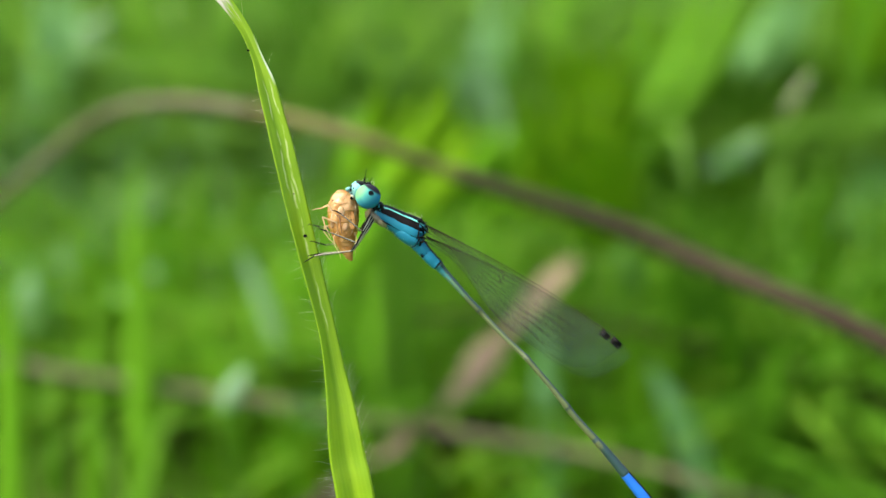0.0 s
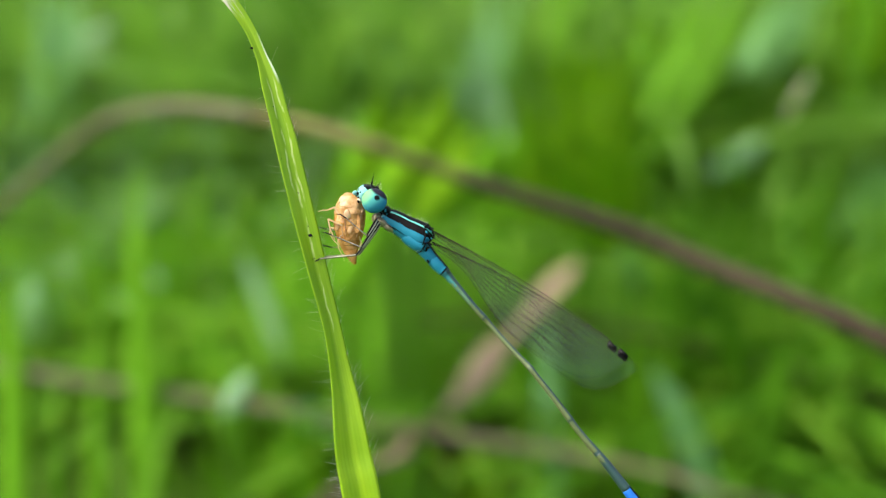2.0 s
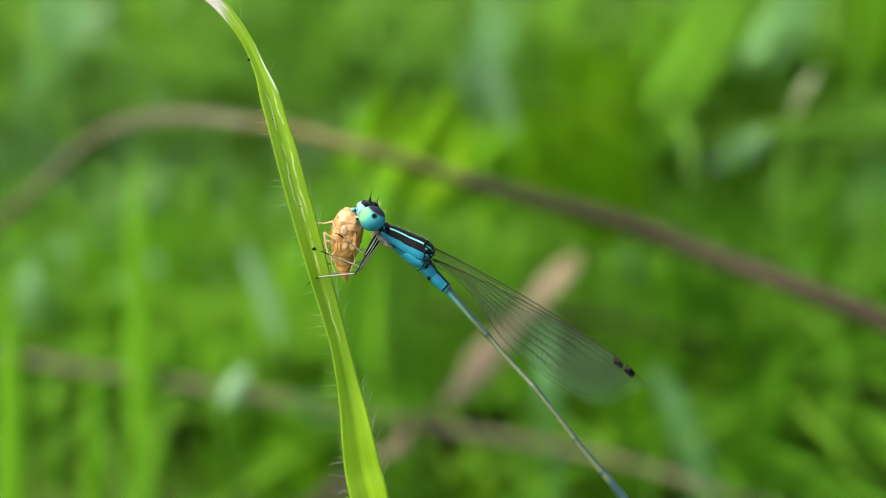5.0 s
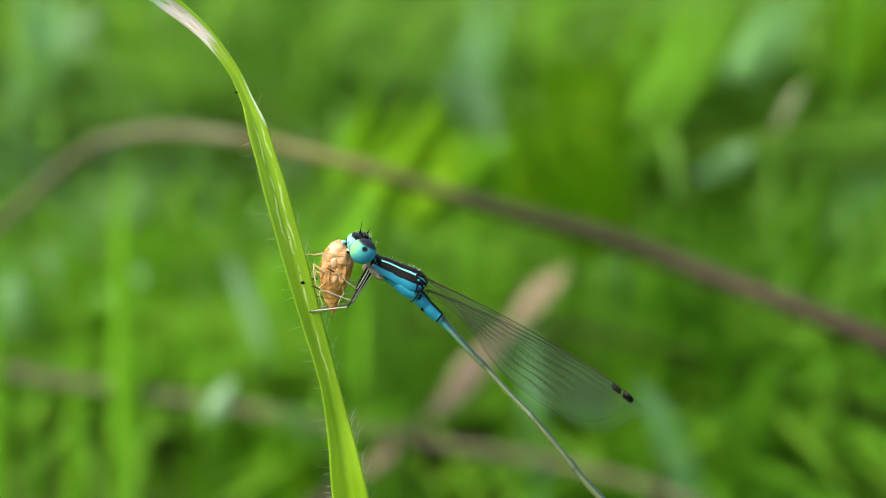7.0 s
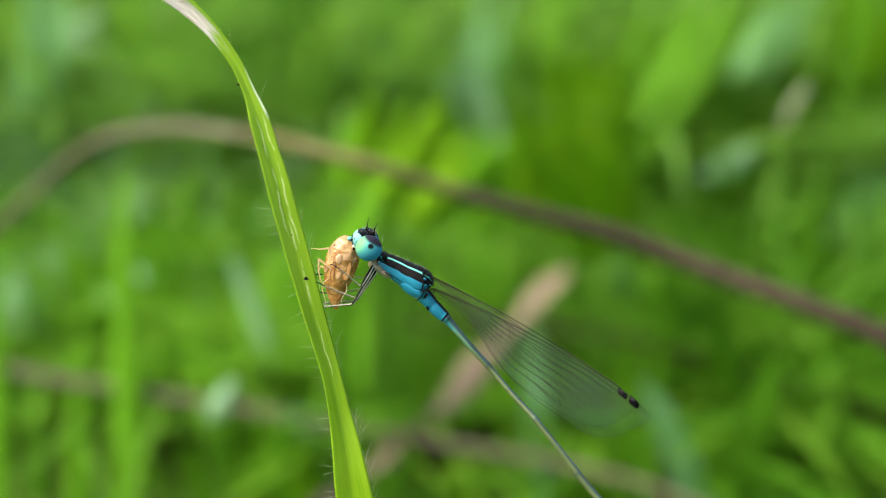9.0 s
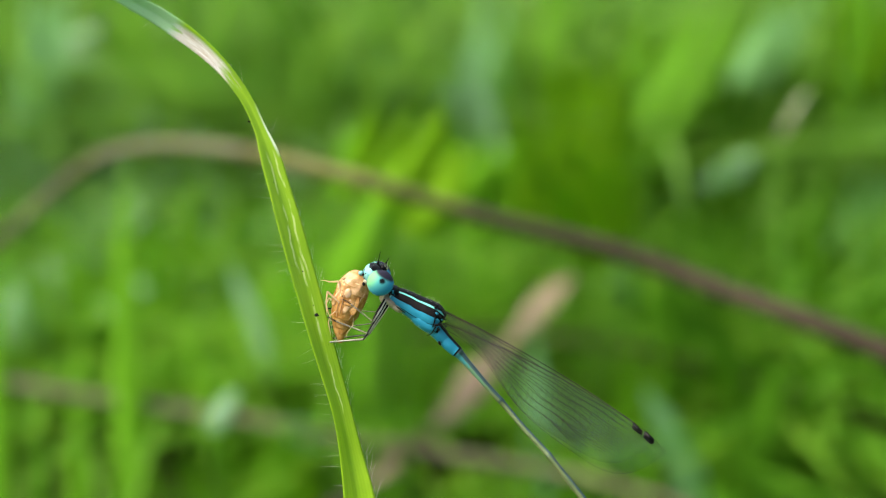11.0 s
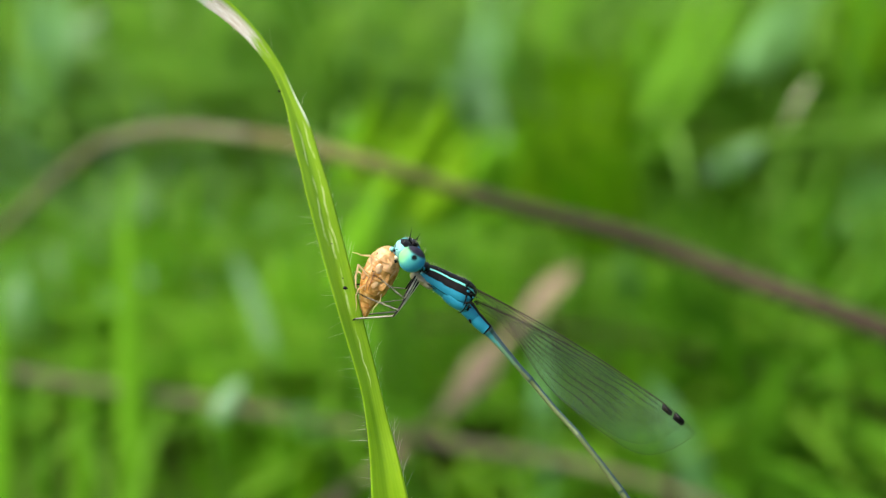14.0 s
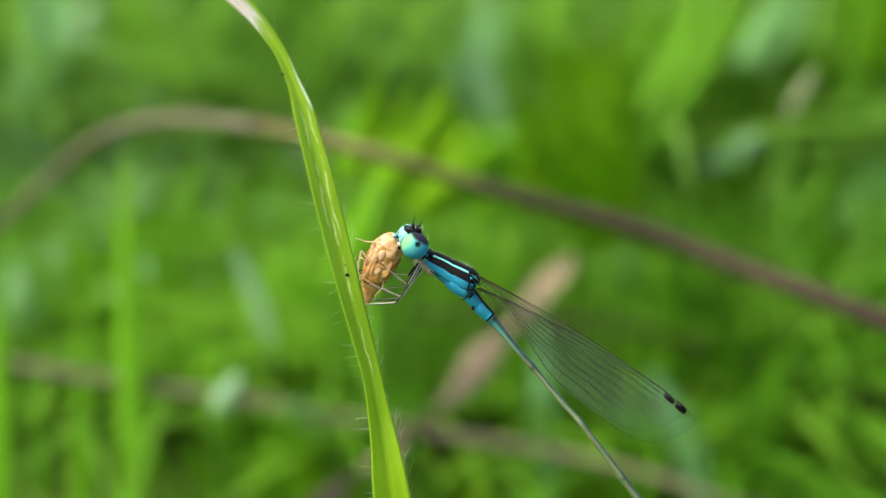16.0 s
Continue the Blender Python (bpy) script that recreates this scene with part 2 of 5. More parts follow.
HAIR = material("pale_hair", (0.70, 0.78, 0.55), 0.4, translucent=0.4, bump=0.0)
DARK_HAIR = material("dark_bristle", (0.03, 0.025, 0.02), 0.4, bump=0.0)
VEIN = material("wing_vein", (0.040, 0.036, 0.018), 0.4, bump=0.0, specular=0.05)
WING = wing_material()
LEAF = leaf_material()
STEM = material("dry_brown_stem", (0.022, 0.015, 0.009), 0.75, (0.042, 0.032, 0.018), 60, 0.5, bump=0.5, bump_scale=700, specular=0.15)
TAN = material("dry_tan_leaf", (0.23, 0.185, 0.118), 0.7, (0.14, 0.112, 0.068), 60, 0.5, translucent=0.3, bump=0.4, bump_scale=500, specular=0.2)
OLIVE_STEM = material("olive_brown_stem", (0.062, 0.060, 0.018), 0.75, (0.095, 0.092, 0.028), 60, 0.5, bump=0.5, bump_scale=700, specular=0.15)
GREY_STEM = material("grey_dry_stem", (0.098, 0.102, 0.054), 0.75, (0.070, 0.055, 0.034), 60, 0.5, bump=0.4, bump_scale=500, specular=0.15)
GRASS = material("meadow_grass", (0.083, 0.228, 0.018), 0.55, (0.130, 0.27, 0.028), 40, 0.6, translucent=0.45, bump=0.1, vary=0.2, island=True, specular=0.3)
LIME = material("yellow_green_leaf", (0.185, 0.385, 0.006), 0.6, (0.15, 0.34, 0.006), 40, 0.6, translucent=0.5, bump=0.1, specular=0.2)
FRESH = material("low_fresh_grass", (0.152, 0.372, 0.018), 0.55, (0.195, 0.412, 0.03), 40, 0.6, translucent=0.5, bump=0.1, vary=0.2, island=True, specular=0.3)
YOUNG = material("young_bright_leaf", (0.15, 0.385, 0.010), 0.6, (0.12, 0.33, 0.010), 40, 0.6, translucent=0.45, bump=0.1, specular=0.2)
# two pale greens that hold the sky's reflection in the base colour
SKY_SHEEN_BLUE = material("blue_green_leaf", (0.17, 0.40, 0.12), 0.5, (0.23, 0.46, 0.19), 40, 0.6, translucent=0.35, bump=0.1, specular=0.35)
SKY_SHEEN_PALE = material("pale_misty_leaf", (0.24, 0.44, 0.22), 0.5, (0.32, 0.52, 0.31), 40, 0.6, translucent=0.4, bump=0.1, specular=0.4)
# dark leaf green with the meadow's shade mixed into the colour
SHADED_GREEN = material("deep_green_leaf", (0.055, 0.18, 0.004), 0.6, (0.075, 0.215, 0.005), 40, 0.6, translucent=0.35, bump=0.1, specular=0.2)
# whitish leaf colour that stands for the sun's glint on a blade
GLINT = material("pale_leaf_underside", (0.56, 0.56, 0.40), 0.55, (0.42, 0.46, 0.29), 40, 0.6, translucent=0.35, bump=0.1, specular=0.3)
SOIL = material("grassy_soil", (0.035, 0.065, 0.008), 0.95, (0.055, 0.11, 0.012), 25, 0.6, bump=0.6, bump_scale=120, specular=0.1)


# ---- mesh helpers ----
def mesh_object(name, bm, mats, parent=None, smooth=True):
    for v in bm.verts:
        v.co *= MM
    me = bpy.data.meshes.new(name)
    bmesh.ops.recalc_face_normals(bm, faces=bm.faces)
    bm.to_mesh(me)
    bm.free()
    for m in (mats if isinstance(mats, (list, tuple)) else [mats]):
        me.materials.append(m)
    if smooth:
        me.polygons.foreach_set("use_smooth", [True] * len(me.polygons))
    ob = new(name, me)
    ob.parent = parent
    return ob


def part(name, bm, mats, parent, label=""):
    ob = mesh_object(name, bm, mats, parent)
    return tagged(ob, label) if label else ob


def smooth_path(points, steps):
    """Catmull-Rom through tuples of any length; steps between neighbours."""
    p = [np.array(q, float) for q in points]
    p = [2 * p[0] - p[1], *p, 2 * p[-1] - p[-2]]
    out = []
    for i in range(1, len(p) - 2):
        for s in range(steps):
            t = s / steps
            out.append(0.5 * (2 * p[i] + (p[i + 1] - p[i - 1]) * t + (2 * p[i - 1] - 5 * p[i] + 4 * p[i + 1] - p[i + 2]) * t * t
                              + (3 * p[i] - p[i - 1] - 3 * p[i + 1] + p[i + 2]) * t ** 3))
    out.append(p[-2])
    return out


def tube(bm, path, sides=10, up=(0, 0, 1), paint=None, squash=1.0):
    """A closed tube along rows of x, y, z, radius. paint(k, a): material slot by the fraction along and the angle from up."""
    rings = []
    n = len(path)
    up = Vector(up)
    for i, q in enumerate(path):
        c = Vector(q[:3])
        d = (Vector(path[min(i + 1, n - 1)][:3]) - Vector(path[max(i - 1, 0)][:3])).normalized()
        s = d.cross(up)
        s = s.normalized() if s.length > 1e-6 else Vector((1, 0, 0))
        u = s.cross(d).normalized()
        rings.append([bm.verts.new(c + (u * math.cos(a) + s * math.sin(a) * squash) * q[3]) for a in (2 * math.pi * j / sides for j in range(sides))])
    for i in range(n - 1):
        for j in range(sides):
            f = bm.faces.new((rings[i][j], rings[i][(j + 1) % sides], rings[i + 1][(j + 1) % sides], rings[i + 1][j]))
            if paint:
                a = 2 * math.pi * (j + 0.5) / sides
                f.material_index = paint((i + 0.5) / (n - 1), a if a <= math.pi else a - 2 * math.pi)
    for ring, k in ((rings[0], 0.0), (rings[-1], 1.0)):
        f = bm.faces.new(ring)
        if paint:
            f.material_index = paint(k, 0.0)
    return bm


def blob(bm, centre, radii, turn=None, rings=14, sides=20, warp=None, paint=None):
    """A closed rounded form; warp moves unit-sphere points, paint picks a material slot by the unit direction."""
    turn = turn or Matrix()
    c = Vector(centre)

    def place(u):
        w = Vector(warp(u)) if warp else u
        return c + turn @ Vector((w.x * radii[0], w.y * radii[1], w.z * radii[2]))

    units = []
    for i in range(1, rings):
        th = math.pi * i / rings
        units.append([Vector((math.sin(th) * math.cos(2 * math.pi * j / sides), math.sin(th) * math.sin(2 * math.pi * j / sides), math.cos(th))) for j in range(sides)])
    vs = [[bm.verts.new(place(u)) for u in row] for row in units]
    top, bottom = bm.verts.new(place(Vector((0, 0, 1)))), bm.verts.new(place(Vector((0, 0, -1))))

    def slot(f, *us):
        if paint:
            f.material_index = paint(sum(us, Vector()).normalized())

    for j in range(sides):
        k = (j + 1) % sides
        slot(bm.faces.new((top, vs[0][j], vs[0][k])), Vector((0, 0, 1)), units[0][j], units[0][k])
        slot(bm.faces.new((bottom, vs[-1][k], vs[-1][j])), Vector((0, 0, -1)), units[-1][j], units[-1][k])
        for i in range(rings - 2):
            slot(bm.faces.new((vs[i][j], vs[i + 1][j], vs[i + 1][k], vs[i][k])), units[i][j], units[i + 1][k], units[i + 1][j], units[i][k])
    return bm


def bristle(bm, a, d, length, r, bend=(0, 0, 0)):
    """One fine hair from a, along d."""
    d, bend = Vector(d).normalized(), Vector(bend)
    pts = [Vector(a) + d * length * t + bend * length * t * t for t in (0, 0.35, 0.7, 1)]
    tube(bm, [(*p, r * w) for p, w in zip(pts, (1, 0.85, 0.6, 0.15))], 4, (0.3, 1, 0.2))


# The subject's own frame hangs at PIVOT in the view frame. Its drawing grid lies 70 mm ahead, 28.4 cells to the millimetre.
PIVOT = Vector((-5.0, 70.0, 0.0))
CELL = 2 * math.tan(radians(VIEW_DEGREES / 2)) * 70.0 / 1568


def spot(x, y, d=0.0):
    """A place in the subject's frame, in millimetres: grid column, grid row, depth beyond the grid."""
    s = CELL * (70.0 + d) / 70.0
    return Vector(((x - 784) * s - PIVOT.x, d, (441 - y) * s))


def spots(rows):
    """x, y, d, radius in cells -> path rows in millimetres."""
    return [(*spot(x, y, d), r * CELL) for x, y, d, r in rows]


# ---- ground and meadow ----
def view_point(x, y, d):
    """A place in the world: grid column and row, carried out to d millimetres ahead."""
    s = 2 * math.tan(radians(VIEW_DEGREES / 2)) / 1568 * d
    return VIEW @ Vector(((x - 784) * s * MM, d * MM, (441 - y) * s * MM))


def ground():
    bm = bmesh.new()
    ys = [-300, -40, -8, -2, -0.5, 0, 0.2, 0.4, 0.6, 0.8, 1.0, 1.3, 1.7, 2.2, 3, 5, 9, 20, 60, 300]
    xs = [-300, -60, -15, -5, -2, -1, -0.6, -0.3, 0, 0.3, 0.6, 1, 2, 5, 15, 60, 300]
    grid = [[bm.verts.new((x * 1000, y * 1000, 1000 * (noise.noise((x * 2.1, y * 2.1, 3)) * 0.012 if abs(x) < 6 and abs(y) < 9 else 0))) for x in xs] for y in ys]
    for i in range(len(ys) - 1):
        for j in range(len(xs) - 1):
            bm.faces.new((grid[i][j], grid[i][j + 1], grid[i + 1][j + 1], grid[i + 1][j]))
    return tagged(mesh_object("ground", bm, SOIL), "dark moist soil under dense green meadow grass", "ground", kind="structure")


def blade_mesh(verts, faces, base, height, width, lean, turn, bend, steps=6):
    """One folded, tapering, arching blade of grass; metres."""
    c, s = math.cos(turn), math.sin(turn)
    start = len(verts)
    for i in range(steps + 1):
        t = i / steps
        out = lean * t * height + bend * t * t * height
        z = height * t * (1 - 0.35 * abs(bend) * t)
        w = width * 0.5 * (1 - t ** 2.2) * (0.6 + 0.4 * min(1, t * 4)) + 0.0002
        cx, cy = base[0] + c * out, base[1] + s * out
        verts += [(cx - s * w, cy + c * w, base[2] + z + 0.25 * w), (cx, cy, base[2] + z - 0.25 * w), (cx + s * w, cy - c * w, base[2] + z + 0.25 * w)]
        if i:
            a = start + 3 * (i - 1)
            faces += [(a, a + 1, a + 4, a + 3), (a + 1, a + 2, a + 5, a + 4)]


def meadow(name, count, y_range, heights, widths, mat, label, seed, spread=0.62, lean=1.3, side=None):
    rnd = random.Random(seed)
    verts, faces = [], []
    for _ in range(count):
        y = y_range[0] + (y_range[1] - y_range[0]) * rnd.random() ** 1.3
        x = rnd.uniform(-1, 1) * (0.10 + spread * y)
        if side:
            x = rnd.uniform(*side) * y
        h = rnd.uniform(*heights)
        blade_mesh(verts, faces, (x, y, -0.004), h, rnd.uniform(*widths), rnd.uniform(0.2, lean), rnd.uniform(0, 6.283), rnd.uniform(0.1, 1.1))
    me = bpy.data.meshes.new(name)
    me.from_pydata(verts, [], faces)
    me.materials.append(mat)
    me.polygons.foreach_set("use_smooth", [True] * len(me.polygons))
    return tagged(new(name, me), label, "grass", kind="stuff")


def leaf_strip(leaf, rows, mat, fold=0.25, twist=0.0, facing=(-0.12, -0.88, 0.48)):
    """A blade and its midrib, parts of leaf, along places in the world, with the half width in millimetres."""
    path = smooth_path([(*p, w) for p, w in rows], 6)
    bm = bmesh.new()
    n = len(path)
    last = None
    for i, q in enumerate(path):
        c = Vector(q[:3]) * 1000
        d = (Vector(path[min(i + 1, n - 1)][:3]) - Vector(path[max(i - 1, 0)][:3])).normalized()
        s = d.cross(Vector(facing)).normalized()
        u = s.cross(d).normalized()
        a = twist * (i / n - 0.5)
        s, u = s * math.cos(a) + u * math.sin(a), u * math.cos(a) - s * math.sin(a)
        w = max(q[3], 0.05)
        th = u * 0.12
        ring = [bm.verts.new(c + s * w + u * w * fold), bm.verts.new(c), bm.verts.new(c - s * w + u * w * fold),
                bm.verts.new(c - s * w + u * w * fold - th), bm.verts.new(c - th), bm.verts.new(c + s * w + u * w * fold - th)]
        if last:
            for j in range(6):
                bm.faces.new((last[j], last[(j + 1) % 6], ring[(j + 1) % 6], ring[j]))
        else:
            bm.faces.new(ring)
        last = ring
    bm.faces.new(last)
    part("leaf_blade", bm, mat, leaf)
    part("midrib", tube(bmesh.new(), [(*(Vector(q[:3]) * 1000), 0.02 + 0.08 * q[3]) for q in path], 6), mat, leaf)


def ribbon_leaf(name, rows, mat, label, category="leaf", fold=0.25, twist=0.0, facing=(-0.12, -0.88, 0.48)):
    leaf = new(name)
    leaf_strip(leaf, rows, mat, fold, twist, facing)
    return tagged(leaf, label, category, "leaves in the meadow")


def dry_stem(name, rows, mat, label, pieces=5, weathered=0, away=1.0):
    """A thin dry stem through places in the meadow (column, row, depth, radius in millimetres; away stretches the last two), in internodes with swollen nodes."""
    path = smooth_path([(*(view_point(x, y, d * away) * 1000), r * away) for x, y, d, r in rows], 10)
    for i, q in enumerate(path):
        q[3] *= 1 + 0.12 * noise.noise((i * 0.31, 2.0, 5.0))
    stem = new(name)
    cuts = [round(i * (len(path) - 1) / pieces) for i in range(pieces + 1)]
    for i, (a, b) in enumerate(zip(cuts, cuts[1:])):
        part("internode", tube(bmesh.new(), path[a:b + 1], 12), GREY_STEM if i < weathered else OLIVE_STEM if weathered and i == weathered else mat, stem)
        if i:
            c, d = Vector(path[a][:3]), (Vector(path[a + 1][:3]) - Vector(path[a][:3])).normalized()
            r = path[a][3]
            part("node", tube(bmesh.new(), [(*(c + d * k * r), r * w) for k, w in ((-0.9, 0.98), (-0.4, 1.16), (0.1, 1.22), (0.6, 1.12), (1.0, 0.97))], 12), mat, stem, "swollen node")
    return tagged(stem, label, "dry stem")


ground()
meadow("meadow_grass", 26000, (0.50, 3.4), (0.08, 0.18), (0.004, 0.009), GRASS, "dense fresh green meadow grass behind the leaf", 11, lean=0.75)
meadow("low_meadow_grass", 17000, (0.34, 0.95), (0.03, 0.085), (0.0025, 0.006), FRESH, "low fresh green grass between the taller blades", 12)
# darker grass clumps; shade low in the meadow is put into their green
meadow("shaded_grass_clump", 1300, (0.30, 0.60), (0.04, 0.10), (0.0025, 0.005), SHADED_GREEN, "dark green grass clump low in the meadow, shade in its colour", 13, side=(0.19, 0.48))
meadow("shaded_grass_clump", 120, (0.34, 0.52), (0.03, 0.06), (0.002, 0.005), SHADED_GREEN, "dark green grass clump low in the meadow, shade in its colour", 14, side=(-0.06, 0.06))
meadow("shaded_grass_clump", 800, (0.50, 0.85), (0.06, 0.13), (0.004, 0.007), SHADED_GREEN, "dark green grass clump low in the meadow, shade in its colour", 18, side=(0.17, 0.46))
meadow("young_grass", 4200, (0.35, 0.62), (0.03, 0.075), (0.003, 0.006), YOUNG, "low bright young grass in the meadow", 19, lean=0.7, side=(-0.40, 0.17))
# pale grass patches, coloured as if their blades mirrored the sky
meadow("sky_sheen_grass", 1150, (0.42, 0.66), (0.04, 0.09), (0.004, 0.007), SKY_SHEEN_PALE, "patch of grass blades with a pale painted sky sheen", 15, lean=0.6, side=(-0.46, -0.16))
meadow("sky_sheen_grass", 350, (0.85, 1.3), (0.12, 0.22), (0.005, 0.008), SKY_SHEEN_BLUE, "patch of blue-green grass blades with a painted sky sheen", 16, lean=0.7, side=(-0.08, 0.10))
meadow("sky_sheen_grass", 250, (0.80, 1.3), (0.12, 0.22), (0.005, 0.008), SKY_SHEEN_BLUE, "patch of blue-green grass blades with a painted sky sheen", 17, lean=0.7, side=(-0.46, -0.28))



def surrounding_meadow():
    """Grass on all sides of the place, thinner than in the middle."""
    rnd = random.Random(31)
    verts, faces = [], []
    while len(faces) < 8 * 34000:
        r, a = 0.25 + 3.6 * rnd.random() ** 0.6, rnd.uniform(0, 6.283)
        x, y = r * math.sin(a), r * math.cos(a)
        if y > -0.10 and abs(x) < 0.12 + 0.66 * y and y < 3.4:
            continue
        blade_mesh(verts, faces, (x, y, -0.004), rnd.uniform(0.07, 0.17), rnd.uniform(0.010, 0.022), rnd.uniform(0.1, 0.75), rnd.uniform(0, 6.283), rnd.uniform(0.1, 1.1), 4)
    me = bpy.data.meshes.new("surrounding_grass")
    me.from_pydata(verts, [], faces)
    me.materials.append(GRASS)
    me.polygons.foreach_set("use_smooth", [True] * len(me.polygons))
    tagged(new("surrounding_grass", me), "fresh green meadow grass all round", "grass", kind="stuff")


surrounding_meadow()
STEM_AWAY = 1.4
arching = dry_stem("arching_stem", [(-470, 2050, 220, 0.66), (-400, 1250, 187, 0.66), (-300, 850, 165, 0.66), (-150, 560, 161, 0.66), (-40, 412, 196, 0.86), (60, 318, 188, 0.90), (180, 222, 176, 0.92), (300, 193, 160, 0.88), (450, 207, 144, 0.90), (620, 246, 127, 0.83),
                          (830, 320, 128, 0.85), (1092, 402, 130, 1.08), (1250, 468, 128, 1.05), (1430, 540, 123, 1.13), (1600, 620, 119, 1.16), (1900, 800, 110, 1.21), (2250, 1250, 116, 1.31), (2550, 2300, 127, 1.41), (2650, 3400, 134, 1.41)],
         STEM, "arching thin brown dry stem behind the leaf", 9, 4, STEM_AWAY)
ribbon_leaf("dry_leaf", [(view_point(x, y, d * 1.25), w * 1.25) for x, y, d, w in [(1024, 470, 245, 0.8), (999, 497, 245, 2.8), (962, 534, 243, 2.8), (910, 588, 240, 0.8), (862, 643, 237, 3.3), (820, 696, 232, 2.2), (765, 745, 228, 0.7), (702, 790, 222, 3.1),
                         (620, 850, 176, 1.8), (500, 950, 176, 1.8), (300, 1150, 185, 1.8), (120, 1500, 200, 1.5), (60, 2000, 205, 1.2)]], TAN, "curled pale tan dry grass leaf", fold=0.5, twist=2.2, facing=(0, -1, 0.35))
dry_stem("leaning_stem", [(-420, 590, 262, 0.9), (-150, 625, 258, 1.1), (60, 662, 255, 1.2), (250, 692, 252, 1.2), (430, 715, 246, 1.1), (640, 752, 240, 1.1), (800, 776, 235, 1.3), (1040, 815, 228, 1.0), (1250, 870, 187, 0.56),
                          (1500, 1000, 204, 0.56), (1650, 1500, 228, 0.56), (1700, 2150, 246, 0.62)], GREY_STEM, "leaning grey-brown dry stem low in the grass", away=1.2)
dry_stem("reddish_stem", [(700, 575, 285, 0.70), (900, 568, 282, 0.84), (1150, 598, 278, 1.12), (1350, 650, 274, 1.26), (1568, 715, 270, 1.26), (1800, 830, 256, 1.26), (1950, 1300, 235, 1.26), (2000, 1950, 225, 1.26)],
         STEM, "dark reddish dry stem deep in the grass", away=1.2)


TUFT = random.Random(77)


def meadow_leaf(x0, y0, x1, y1, depth, half_width, mat, label, arch=0.12, facing=(-0.12, -0.88, 0.48)):
    """A leaf in the meadow, or a tuft of narrower ones where it is broad: rooted in the ground, rising to a foot and on to its tip (columns and rows at that depth in millimetres)."""
    tuft = half_width >= 6.5
    leaf = new("leaf_tuft" if tuft else "meadow_leaf")
    tagged(leaf, label.replace("leaf blade", "leaf").replace("leaf", "leaf tuft") if tuft else label, "leaf", "leaves in the meadow")
    long = math.hypot(x1 - x0, y1 - y0)
    side = Vector((y0 - y1, x1 - x0)) / long
    for k in ((-1.0, -0.55, -0.1, 0.3, 0.65, 1.0) if tuft else (0.0,)):
        shift = k * half_width * 1990 / depth * TUFT.uniform(0.8, 1.2)
        reach = TUFT.uniform(0.75, 1.15) if tuft else 1.0
        start = TUFT.uniform(-0.15, 0.15) if tuft else 0.0
        fx, fy = x0 + side.x * shift * 0.7 + (x1 - x0) * start, y0 + side.y * shift * 0.7 + (y1 - y0) * start
        dx, dy = (x1 - x0) * reach + side.x * shift * TUFT.uniform(0.2, 0.9), (y1 - y0) * reach + side.y * shift * TUFT.uniform(0.2, 0.9)
        wide = half_width * TUFT.uniform(0.26, 0.40) if tuft else half_width
        deep = depth + (TUFT.uniform(-25, 25) if tuft else 0)
        rows = []
        for t, w in ((0, 0.7), (0.25, 0.95), (0.5, 1.0), (0.78, 0.75), (1.0, 0.06)):
            sag = arch * 4 * t * (1 - t)
            rows.append((view_point(fx + dx * t - dy * sag * 0.5, fy + dy * t + dx * sag * 0.5, deep + 12 - 24 * t), wide * w))
        foot = rows[0][0]
        if foot.z > 0.004:
            back = 0.012 + 0.10 * foot.z
            rows[0] = (rows[0][0], wide * 0.25)
            stalk = [(Vector((foot.x, foot.y + back, -0.006)), 0.9), (Vector((foot.x, foot.y + back * 0.55, foot.z * 0.5)), 0.8), (foot, 0.6)]
            part("stalk", tube(bmesh.new(), smooth_path([(*(p * 1000), r) for p, r in stalk], 5), 8, (0, 1, 0)), GRASS, leaf, "thin green stalk")
        leaf_strip(leaf, rows, mat, facing=facing)
    return leaf


# bright young leaves
meadow_leaf(680, 350, 800, 170, 250, 9.0, LIME, "bright yellow-green young leaf")
meadow_leaf(590, 520, 720, 260, 255, 5.0, YOUNG, "bright green arching leaf tip")
meadow_leaf(600, 1250, 700, 300, 330, 5.8, YOUNG, "tall bright green grass blade", 0.04)
meadow_leaf(245, 1250, 235, 290, 300, 4.3, YOUNG, "tall yellow-green grass blade", 0.03)
meadow_leaf(150, 1250, 165, 560, 320, 3.6, YOUNG, "tall yellow-green grass blade", 0.03)
meadow_leaf(10, 1250, 15, 480, 280, 4.0, YOUNG, "tall bright green grass blade", 0.03)
meadow_leaf(490, 1250, 350, 560, 340, 5.8, YOUNG, "slanting bright green grass blade", 0.06)
meadow_leaf(420, 1250, 520, 640, 380, 6.5, YOUNG, "slanting bright green grass blade", 0.06)
meadow_leaf(1010, 1250, 1085, 400, 360, 5.8, YOUNG, "broad bright green grass blade", 0.04)
meadow_leaf(950, 420, 1220, 20, 430, 10.8, YOUNG, "broad green leaf catching light")
meadow_leaf(1120, 380, 1190, 60, 460, 9.4, YOUNG, "broad yellow-green leaf blade")
meadow_leaf(1500, 320, 1540, -40, 480, 9.4, YOUNG, "broad yellow-green leaf blade")
meadow_leaf(880, 320, 960, -60, 520, 9.4, YOUNG, "broad green leaf blade")
meadow_leaf(300, 330, 250, -60, 520, 9.4, YOUNG, "broad green leaf blade")
meadow_leaf(830, 1000, 780, 640, 380, 5.8, YOUNG, "upright green grass blade")
meadow_leaf(800, 390, 900, 230, 330, 8.0, YOUNG, "fresh green leaf catching light")
meadow_leaf(610, 340, 660, 200, 330, 6.0, YOUNG, "fresh green leaf catching light")
